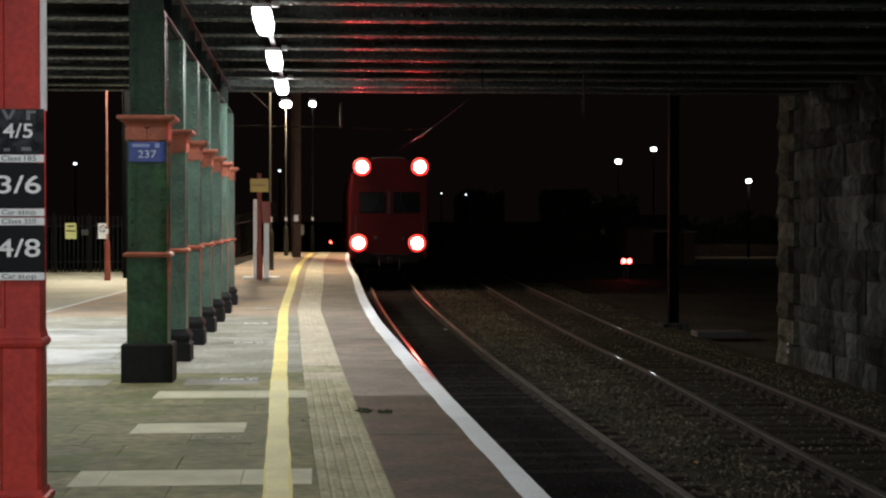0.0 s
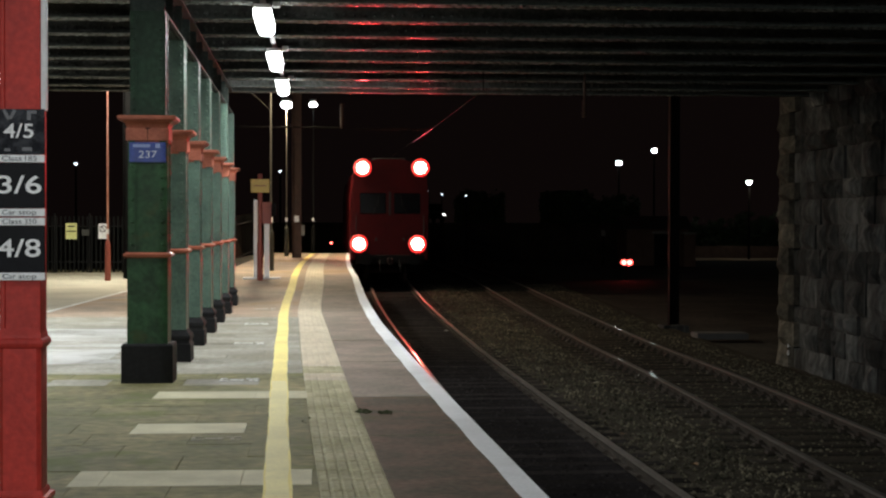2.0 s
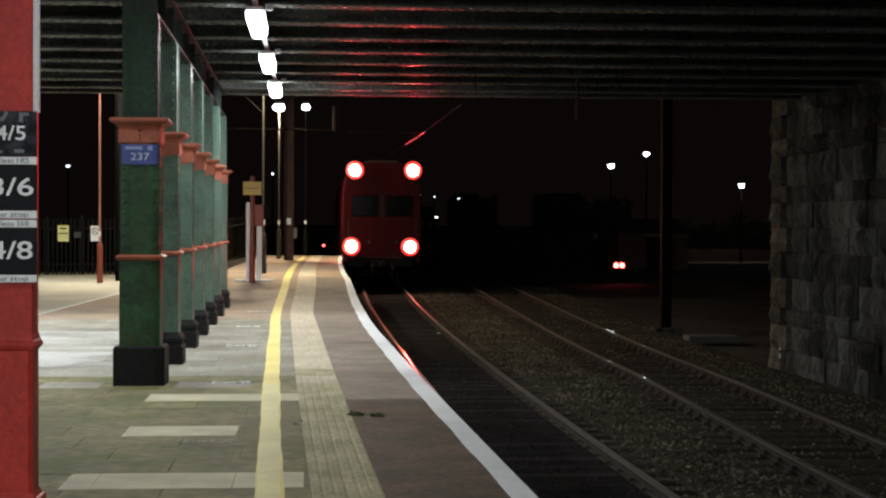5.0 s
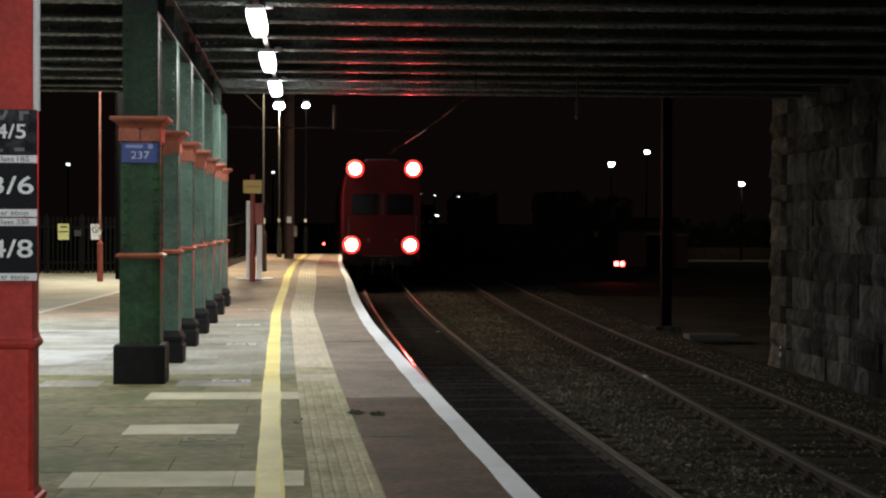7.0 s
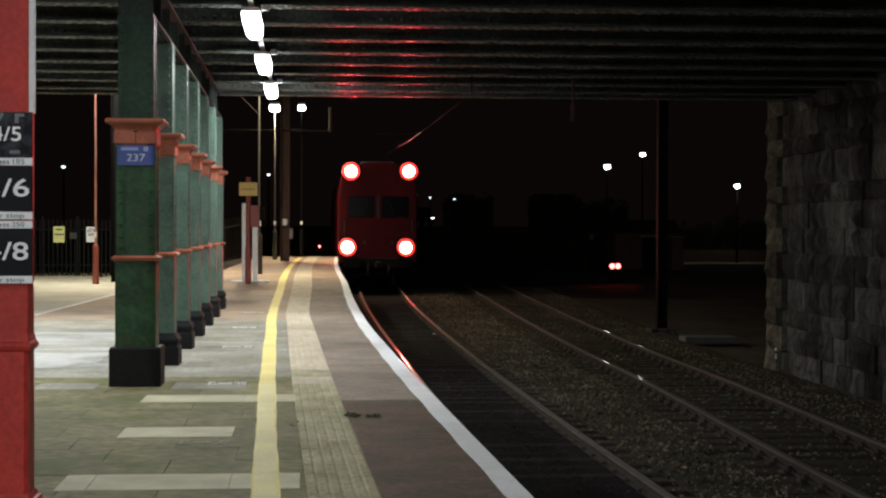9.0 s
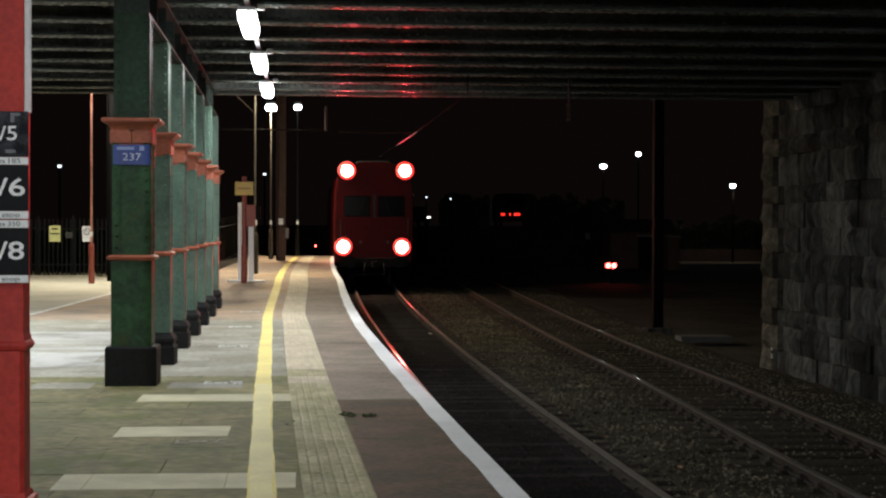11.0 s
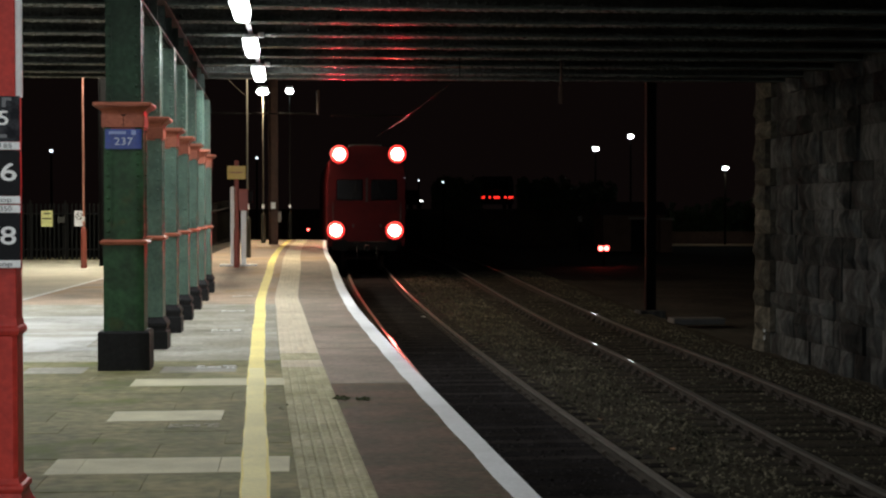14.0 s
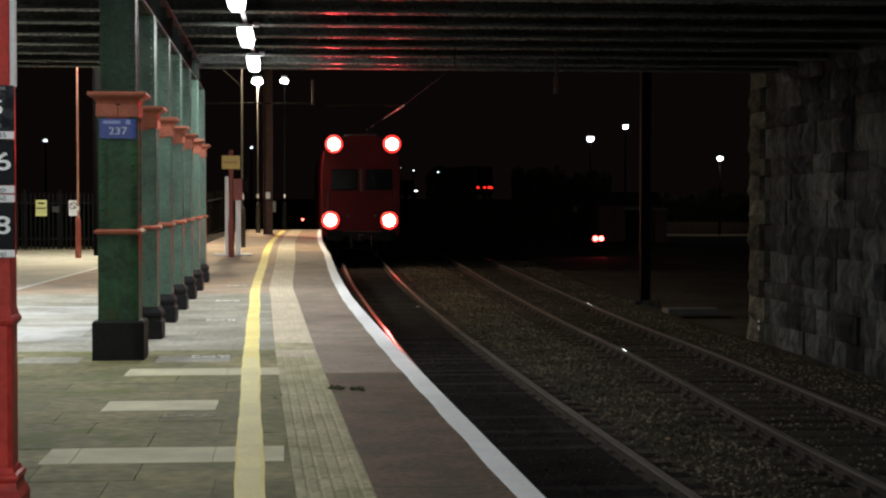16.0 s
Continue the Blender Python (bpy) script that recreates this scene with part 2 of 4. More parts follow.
# ---- mesh helpers ----
def box(bm, c, s, bevel=0.0, m=None):
    r = bmesh.ops.create_cube(bm, size=1)
    vs = r["verts"]
    bmesh.ops.scale(bm, vec=s, verts=vs)
    if bevel:
        es = list({e for v in vs for e in v.link_edges})
        vs = list({v for f in bmesh.ops.bevel(bm, geom=es, offset=bevel, segments=1, affect="EDGES", profile=0.5)["faces"] for v in f.verts} | {v for v in vs if v.is_valid})
    bmesh.ops.translate(bm, vec=c, verts=vs)
    if m is not None:
        bmesh.ops.transform(bm, matrix=m, verts=vs)
    return vs


def rod(bm, a, b, r0, r1=None, seg=10):
    a, b = Vector(a), Vector(b)
    d = b - a
    r = bmesh.ops.create_cone(bm, cap_ends=True, segments=seg, radius1=r0, radius2=r0 if r1 is None else r1, depth=d.length)
    bmesh.ops.transform(bm, matrix=Matrix.Translation((a + b) / 2) @ d.to_track_quat("Z", "Y").to_matrix().to_4x4(), verts=r["verts"])
    return r["verts"]


def prism(bm, outline, axis_from, axis_to):
    """A closed outline of (x, z) drawn out along y."""
    a = [bm.verts.new((x, axis_from, z)) for x, z in outline]
    b = [bm.verts.new((x, axis_to, z)) for x, z in outline]
    k = len(a)
    for i in range(k):
        bm.faces.new((a[i], a[(i + 1) % k], b[(i + 1) % k], b[i]))
    bm.faces.new(a[::-1])
    bm.faces.new(b)
    bmesh.ops.recalc_face_normals(bm, faces=bm.faces)


def square_stack(bm, rows):
    """A square post from rows of (half width x, half width y, z)."""
    rings = [[bm.verts.new((sx * hx, sy * hy, z)) for sx, sy in ((-1, -1), (1, -1), (1, 1), (-1, 1))] for hx, hy, z in rows]
    for a, b in zip(rings, rings[1:]):
        for i in range(4):
            bm.faces.new((a[i], a[(i + 1) % 4], b[(i + 1) % 4], b[i]))
    bm.faces.new(rings[0][::-1])
    bm.faces.new(rings[-1])


def rivet(bm, p, n, r=0.02, seg=6, dome=0.68, pan=0.73):
    """A low domed head at p, its axis along n; pan 1 gives it a flat top."""
    q = Vector(n).to_track_quat("Z", "Y").to_matrix()
    p = Vector(p)
    base = [bm.verts.new(p + q @ Vector((r * math.cos(2 * math.pi * i / seg), r * math.sin(2 * math.pi * i / seg), 0))) for i in range(seg)]
    mid = [bm.verts.new(p + q @ Vector((0.7 * r * math.cos(2 * math.pi * i / seg), 0.7 * r * math.sin(2 * math.pi * i / seg), pan * dome * r))) for i in range(seg)]
    top = bm.verts.new(p + q @ Vector((0, 0, dome * r)))
    for i in range(seg):
        j = (i + 1) % seg
        bm.faces.new((base[i], base[j], mid[j], mid[i]))
        bm.faces.new((mid[i], mid[j], top))


def mesh(name, bm, material):
    me = bpy.data.meshes.new(name)
    bm.to_mesh(me)
    bm.free()
    me.materials.append(material)
    return me


def part(name, bm, material, parent=None, label="", smooth=False):
    ob = new(name, mesh(name, bm, material))
    if smooth:
        for p in ob.data.polygons:
            p.use_smooth = p.area < 0.003
    ob.parent = parent
    return tagged(ob, label)


def thing(name, m, label, category, group="", kind=""):
    ob = new(name)
    ob.empty_display_size = 0.1
    ob.matrix_basis = m
    return tagged(ob, label, category, group, kind)


def boxes(*items, bevel=0.0):
    bm = bmesh.new()
    for c, s in items:
        box(bm, c, s, bevel)
    return bm


def rods(*items, seg=10):
    bm = bmesh.new()
    for i in items:
        rod(bm, *i, seg=seg)
    return bm


def lettering(body, size, width, m, material, parent, name="lettering", label="", bold=0.022):
    """Raised letters, centred on the pose m in the parent's space, facing its -y."""
    cu = bpy.data.curves.new(name, "FONT")
    cu.body, cu.size, cu.align_x, cu.align_y, cu.extrude = body, size, "CENTER", "CENTER", 0.0012
    cu.offset = size * bold
    tmp = bpy.data.objects.new("tmp", cu)
    me = bpy.data.meshes.new_from_object(tmp)
    bpy.data.objects.remove(tmp)
    xs = [v.co.x for v in me.vertices]
    k = width / (max(xs) - min(xs))
    me.transform(m @ pose(0, 0, 0, 90) @ Matrix.Diagonal((k, 1, 1, 1)))
    me.materials.append(material)
    ob = new(name, me)
    ob.parent = parent
    return tagged(ob, label)


def strip(name, left, right, z, y0, y1, step, material, label, category, thick=0.0, parent=None):
    """A ribbon along y between two lines left(y), right(y) at height z(y), with optional thickness."""
    bm = bmesh.new()
    k = int(round((y1 - y0) / step))
    rows = []
    for i in range(k + 1):
        y = y0 + (y1 - y0) * i / k
        ring = [bm.verts.new((left(y), y, z(y))), bm.verts.new((right(y), y, z(y)))]
        if thick:
            ring += [bm.verts.new((right(y), y, z(y) - thick)), bm.verts.new((left(y), y, z(y) - thick))]
        rows.append(ring)
    for a, b in zip(rows, rows[1:]):
        if thick:
            for i in range(4):
                bm.faces.new((a[i], a[(i + 1) % 4], b[(i + 1) % 4], b[i]))
        else:
            bm.faces.new((a[0], a[1], b[1], b[0]))
    if thick:
        bm.faces.new(rows[0][::-1])
        bm.faces.new(rows[-1])
    bmesh.ops.recalc_face_normals(bm, faces=bm.faces)
    ob = part(name, bm, material, parent)
    return tagged(ob, label, category, kind="structure") if label else ob


# ---- the lie of the land ----
def smooth(t):
    t = min(max(t, 0), 1)
    return t * t * (3 - 2 * t)


def platform_z(y):
    return 0.36 * smooth((y - 30) / 8) + 0.08 * min(max((y - 38) / 25, 0), 1)


def rail_z(y):
    return -1.1 + 0.5 * smooth((y - 30) / 40)


def curve_x(y):
    d = y - 36
    return 1.0 + (0.00047 if d < 0 else 0.00013) * d * d


def edge_x(y):
    d = y - 40
    return 0.87 + 0.05 * math.exp(-((y - 30.5) / 3) ** 2) + (0.00123 * abs(d) ** 1.73 if d < 0 else 0.00055 * d * d)


def lane_x(y):
    return edge_x(y) - 0.08 * math.exp(-((y - 30.5) / 3.5) ** 2) + 0.1 * smooth((y - 29) / 8) + 0.03 * smooth((y - 45) / 15)


def track_x(y):
    return curve_x(y) + 1.7 - 0.18 * smooth((y - 30) / 22) + 0.0006 * max(y - 52, 0) ** 2


def far_track_x(y):
    return curve_x(y) + 5.12 + 0.62 * smooth((y - 12) / 20)


GAUGE = 0.752
EARTH_Z = -1.38

# ---- ground, platform ----
bm = bmesh.new()
R = 1500
k = [-R, -60, -16, -4, 0, 4, 10, 16, 40, 100, R]
ys = [-R, -60, -10] + list(range(0, 100, 4)) + [110, 130, 180, R]
grid = [[bm.verts.new((x, y, EARTH_Z + 0.5 * smooth((y - 30) / 40) - (0.0 if x > 0.5 else 0.3))) for x in k] for y in ys]
for a, b in zip(grid, grid[1:]):
    for i in range(len(k) - 1):
        bm.faces.new((a[i], a[i + 1], b[i + 1], b[i]))
tagged(part("ground", bm, EARTH), "dark earth ground reaching to the horizon", "ground", kind="structure")

strip("ballast_bed", lambda y: edge_x(y) + 0.02, lambda y: far_track_x(y) + 2.6, lambda y: rail_z(y) - 0.165, -8, 96, 2, BALLAST, "dark dirty ballast bed of two tracks", "ballast", thick=0.35)
strip("dark_bed", lambda y: edge_x(y) + 0.03, lambda y: track_x(y) + 0.74, lambda y: rail_z(y) - 0.153, -8, 96, 2, DARK_BALLAST, "black ballast under the platform track", "ballast", thick=0.02)
strip("platform_slab", lambda y: -14.0, lambda y: -2.905, lambda y: -0.035, -8, 57, 5, JOINT, "flat paved ground behind the columns", "platform", thick=1.5)
strip("platform", lambda y: -2.9, lambda y: edge_x(y) - 0.01, lambda y: platform_z(y) - 0.035, -8, 64, 1, JOINT, "raised platform slab with a brick face", "platform", thick=1.5)
strip("tarmac", lambda y: lane_x(y) - 0.892, lambda y: edge_x(y), platform_z, -8, 14.8, 0.95, TARMAC, "red-brown tarmac along the platform edge", "pavement", thick=0.03)
strip("pale_tarmac", lambda y: lane_x(y) - 0.892, lambda y: edge_x(y), platform_z, 14.804, 39, 0.8, PALE_TARMAC, "pale grey-pink tarmac along the platform edge", "pavement", thick=0.03)
strip("ramp_surfacing", lambda y: lane_x(y) - 0.892, lambda y: edge_x(y), platform_z, 39.004, 64.004, 1, BEIGE, "pale buff surfacing on the platform end", "pavement", thick=0.03)
strip("left_tarmac", lambda y: -2.88 + 0.5 * smooth((y - 39) / 5) + 0.4 * smooth((y - 44) / 20), lambda y: lane_x(y) - 1.327, platform_z, 27.71, 64, 1, BEIGE, "worn beige platform surfacing", "pavement", thick=0.03)
strip("verge", lambda y: -2.9, lambda y: -2.89 + 0.5 * smooth((y - 39) / 5) + 0.4 * smooth((y - 44) / 20), lambda y: platform_z(y) - 0.012, 39, 64, 1, EARTH, "dark earth verge with litter along the fence", "verge", thick=0.015)
strip("cream_tarmac", lambda y: -13.9, lambda y: -6.02 + 0.038 * y, lambda y: 0.0, 27.71, 52.71, 2.5, CREAM, "worn cream surfacing in front of the fence", "pavement", thick=0.03)
strip("rear_tarmac", lambda y: -6.01 + 0.038 * y, lambda y: -2.92, lambda y: 0.0, 27.71, 56.21, 1.5, BEIGE, "worn beige platform surfacing", "pavement", thick=0.03)
strip("side_tarmac", lambda y: -13.9, lambda y: -5.62, lambda y: 0.0, -8, 27.7, 4, BEIGE, "worn beige platform surfacing", "pavement", thick=0.03)


strip("far_white_line", lambda y: -6.065 + 0.038 * y, lambda y: -5.965 + 0.038 * y, lambda y: 0.004, 25, 47, 1, FADED, "faded white line across the platform surfacing", "line marking", thick=0.003)


def white_width(y):
    return 0.15 + 0.03 * smooth((y - 9) / 9) - 0.05 * smooth((y - 30) / 9)


strip("white_line", lambda y: edge_x(y) - white_width(y) + 0.006 * math.sin(y * 3.1), lambda y: edge_x(y) + 0.004, lambda y: platform_z(y) + 0.004, -8, 64, 0.5, WHITE_LINE, "white painted line along the platform edge", "line marking", thick=0.012)
strip("yellow_line", lambda y: lane_x(y) - 1.66 + 0.004 * math.sin(y * 1.1) + 0.003 * math.sin(y * 5.3), lambda y: lane_x(y) - 1.49 + 0.004 * math.sin(y * 1.3 + 1) + 0.003 * math.sin(y * 4.7), lambda y: platform_z(y) + 0.004, -8, 64, 0.3, YELLOW, "worn yellow safety line painted on the platform", "line marking", thick=0.003)


strip("yellow_repaint", lambda y: lane_x(y) - 1.652 + 0.006 * math.sin(y * 2.1) + 0.004 * math.sin(y * 7.3), lambda y: lane_x(y) - 1.505 + 0.006 * math.sin(y * 1.7 + 1) + 0.004 * math.sin(y * 6.1), lambda y: platform_z(y) + 0.008, -8, 16.3, 0.15, PALE_YELLOW, "pale repainted stretch of the yellow line", "line marking", thick=0.003)


# ---- railway tracks ----
def rail_mesh(line, y0, y1, step, lo, hi, half):
    bm = bmesh.new()
    k = int((y1 - y0) / step)
    rows = []
    for i in range(k + 1):
        y = y0 + i * step
        rows.append([bm.verts.new((line(y) + sx * half, y, rail_z(y) + z)) for sx, z in ((-1, lo), (1, lo), (1, hi), (-1, hi))])
    for a, b in zip(rows, rows[1:]):
        for i in range(4):
            bm.faces.new((a[i], a[(i + 1) % 4], b[(i + 1) % 4], b[i]))
    bmesh.ops.recalc_face_normals(bm, faces=bm.faces)
    return bm


def railway_track(centre, y_end, label, timber, chair, head):
    track = thing("railway_track", pose(0, 0, 0), label, "railway track", "tracks")
    for side in (-1, 1):
        line = lambda y: centre(y) + side * GAUGE
        r = part("rail", rail_mesh(line, -6, y_end, 1.0, -0.115, -0.03, 0.012), RAIL, track)
        part("rail_foot", rail_mesh(line, -6, y_end, 1.0, -0.14, -0.115, 0.07), RAIL, r)
        part("rail_head", rail_mesh(line, -6, y_end, 1.0, -0.03, 0.0, 0.035), head, r, "steel head worn bright")
    sm = mesh("sleeper", boxes(((0, 0, -0.22), (2.5, 0.25, 0.14)), bevel=0.012), timber)
    cm = mesh("rail_chair", boxes(((0, 0, -0.13), (0.32 * chair, 0.16, 0.05)), ((-0.075, 0, -0.1), (0.06, 0.1, 0.08 * chair)), ((0.075, 0, -0.1), (0.06, 0.1, 0.08 * chair)), bevel=0.01), RAIL)
    y = 2.0
    while y < y_end - 2:
        a = math.atan2(centre(y + 0.5) - centre(y - 0.5), 1.0)
        s = new("sleeper", sm)
        s.parent = track
        s.matrix_basis = pose(centre(y), y, rail_z(y), 0, 0, -math.degrees(a) + random.uniform(-0.6, 0.6))
        if 8 < y < 46:
            for side in (-1, 1):
                c = new("rail_chair", cm)
                c.parent = track
                c.matrix_basis = pose(centre(y) + side * GAUGE, y, rail_z(y), 0, 0, -math.degrees(a))
        y += 0.65
    return track


railway_track(track_x, 92, "curving platform track with rusty rails on dark sleepers", DARK_SLEEPER, 0.5, RAIL_HEAD)
railway_track(far_track_x, 92, "second curving track with rusty rails on sleepers", SLEEPER, 1.0, DULL_HEAD)


def stones(name, label, black_bed, n, seed, material):
    """Loose ballast stones round the sleepers, on the brown bed or on the near-black one."""
    rng = np.random.default_rng(seed)
    y = 9 + 54 * rng.random(n) ** 1.7
    u = rng.random(n)
    ex = np.array([edge_x(v) for v in y])
    x = ex + 0.25 + u * 8.0
    z = np.array([rail_z(v) for v in y]) - 0.17
    a = x - np.array([track_x(v) for v in y])
    c = x - np.array([far_track_x(v) for v in y])
    gap = (np.abs(a) < 1.25) | (np.abs(c) < 1.25)
    keep = (np.abs(a + 0.3) < 1.0) if black_bed else (~gap | (rng.random(n) < 0.5)) & (a > 0.8)
    z = z + np.where((a > 1.25) & (c < -1.25), 0.05 * (1 - np.abs((a - 1.9) / 0.9).clip(0, 1)), 0)
    x, y, z = x[keep], y[keep], z[keep]
    base = np.array([(1, 0, 0), (0, 1, 0), (-1, 0, 0), (0, -1, 0), (0, 0, 1), (0, 0, -1)], float)
    tri = np.array([(0, 1, 4), (1, 2, 4), (2, 3, 4), (3, 0, 4), (1, 0, 5), (2, 1, 5), (3, 2, 5), (0, 3, 5)])
    m = len(x)
    size = rng.uniform(0.01, 0.034, (m, 1, 1)) * rng.uniform(0.6, 1.4, (m, 6, 1)) * np.array([1, 1, 0.8])
    ang = rng.random(m) * 6.28
    rot = np.zeros((m, 3, 3))
    rot[:, 0, 0], rot[:, 0, 1], rot[:, 1, 0], rot[:, 1, 1], rot[:, 2, 2] = np.cos(ang), -np.sin(ang), np.sin(ang), np.cos(ang), 1
    v = np.einsum("mij,mkj->mki", rot, base[None] * size) + np.stack([x, y, z + 0.01], 1)[:, None]
    f = tri[None] + 6 * np.arange(m)[:, None, None]
    me = bpy.data.meshes.new(name)
    me.from_pydata(v.reshape(-1, 3).tolist(), [], f.reshape(-1, 3).tolist())
    me.materials.append(material)
    tagged(new(name, me), label, "ballast", kind="stuff")


stones("ballast_stones", "loose grey-brown ballast stones between the tracks", False, 50000, 4, STONE_BIT)
stones("oily_stones", "black ballast stones under the platform track", True, 30000, 9, DARK_STONE)


# ---- the bridge overhead ----
SOFFIT_Z = 4.17
LAST_GIRDER = 30.41
PITCH = 1.647


def cross_girder(detail):
    g = thing("cross_girder", pose(0, LAST_GIRDER, SOFFIT_Z), "riveted steel cross girder under the bridge deck", "girder", "bridge cross girders")
    x0, x1 = -14.0, 11.0
    w = x1 - x0
    c = (x0 + x1) / 2
    flange = boxes(((c, 0, 0.012), (w, 0.3, 0.024)))
    angle = boxes(((c, -0.05, 0.031), (w, 0.08, 0.014)), ((c, -0.017, 0.075), (w, 0.014, 0.1)), ((c, 0.05, 0.031), (w, 0.08, 0.014)), ((c, 0.017, 0.075), (w, 0.014, 0.1)))
    rivets = bmesh.new()
    if detail:
        x = -10.0
        i = 0
        while x < 7.5:
            rivet(rivets, (x, -0.095 if i % 2 else -0.055, 0), (0, 0, -1), 0.038, dome=0.3, pan=1.0)
            rivet(rivets, (x + 0.06, 0.095 if i % 2 else 0.055, 0), (0, 0, -1), 0.038, dome=0.3, pan=1.0)
            rivet(angle, (x + 0.06, -0.024, 0.085), (0, -1, 0), 0.03)
            x += 0.125
            i += 1
    f = part("bottom_flange", flange, GIRDER, g, smooth=True)
    if detail:
        tagged(part("rivets", rivets, RIVET, f, "rows of rubbed rivet heads"), kind="stuff")
    else:
        rivets.free()
    part("angle_iron", angle, WEB, g, smooth=True)
    part("web", boxes(((c, 0, 0.3), (w, 0.02, 0.56))), WEB, g)
    return g


riveted = cross_girder(True)
for i in range(1, 14):
    copy_thing(riveted, pose(0, LAST_GIRDER - i * PITCH, SOFFIT_Z))
copy_thing(riveted, pose(0, 31.55, SOFFIT_Z))
plain = cross_girder(False)
plain.matrix_basis = pose(0, LAST_GIRDER - 14 * PITCH, SOFFIT_Z)
for i in range(15, 23):
    copy_thing(plain, pose(0, LAST_GIRDER - i * PITCH, SOFFIT_Z))
tagged(part("ceiling", boxes(((-1.3, 11.6, 4.91), (26.0, 40.2, 0.3))), SOFFIT), "sooty underside of the bridge deck", "bridge deck", kind="structure")
tagged(part("parapet", boxes(((-1.3, 31.55, 5.57), (26.0, 0.4, 1.6))), STONE), "dark stone bridge parapet", "parapet", kind="structure")
# unseen wall, added behind the camera
tagged(part("wall_back", boxes(((-1.3, -8.3, 1.6), (26.0, 0.4, 6.2))), MORTAR), "dark wall added out of view behind the camera", "wall", kind="structure")

COL_X, COL_Y = -1.725, 16.42


def col_x(y):
    return COL_X - 0.0085 * (y - COL_Y)



bm = boxes(((COL_X, 23.78, 3.735), (0.33, 15.04, 0.03)), ((COL_X, 23.78, 3.95), (0.03, 15.04, 0.42)), ((COL_X, 23.78, 4.15), (0.33, 15.04, 0.03)), ((COL_X, 23.78, 3.8), (0.16, 15.04, 0.012)), ((COL_X, 16.25, 3.945), (0.345, 0.025, 0.44)))
y = 16.4
while y < 31.2:
    for sx in (-1, 1):
        rivet(bm, (COL_X + sx * 0.12, y, 3.72), (0, 0, -1), 0.022)
        rivet(bm, (COL_X + sx * 0.016, y, 3.86), (sx, 0, 0), 0.022)
        rivet(bm, (COL_X + sx * 0.016, y, 4.05), (sx, 0, 0), 0.022)
    y += 0.15
for k in range(11):
    for sx in (-1, 1):
        box(bm, (COL_X + sx * 0.08, 17.64 + 1.24 * k, 3.94), (0.12, 0.025, 0.38))
bmesh.ops.rotate(bm, cent=(COL_X, COL_Y, 4), matrix=Matrix.Rotation(0.0085, 3, "Z"), verts=bm.verts)
tagged(part("main_girder", bm, DARK_GREEN), "dull green riveted longitudinal girder on the columns", "girder")


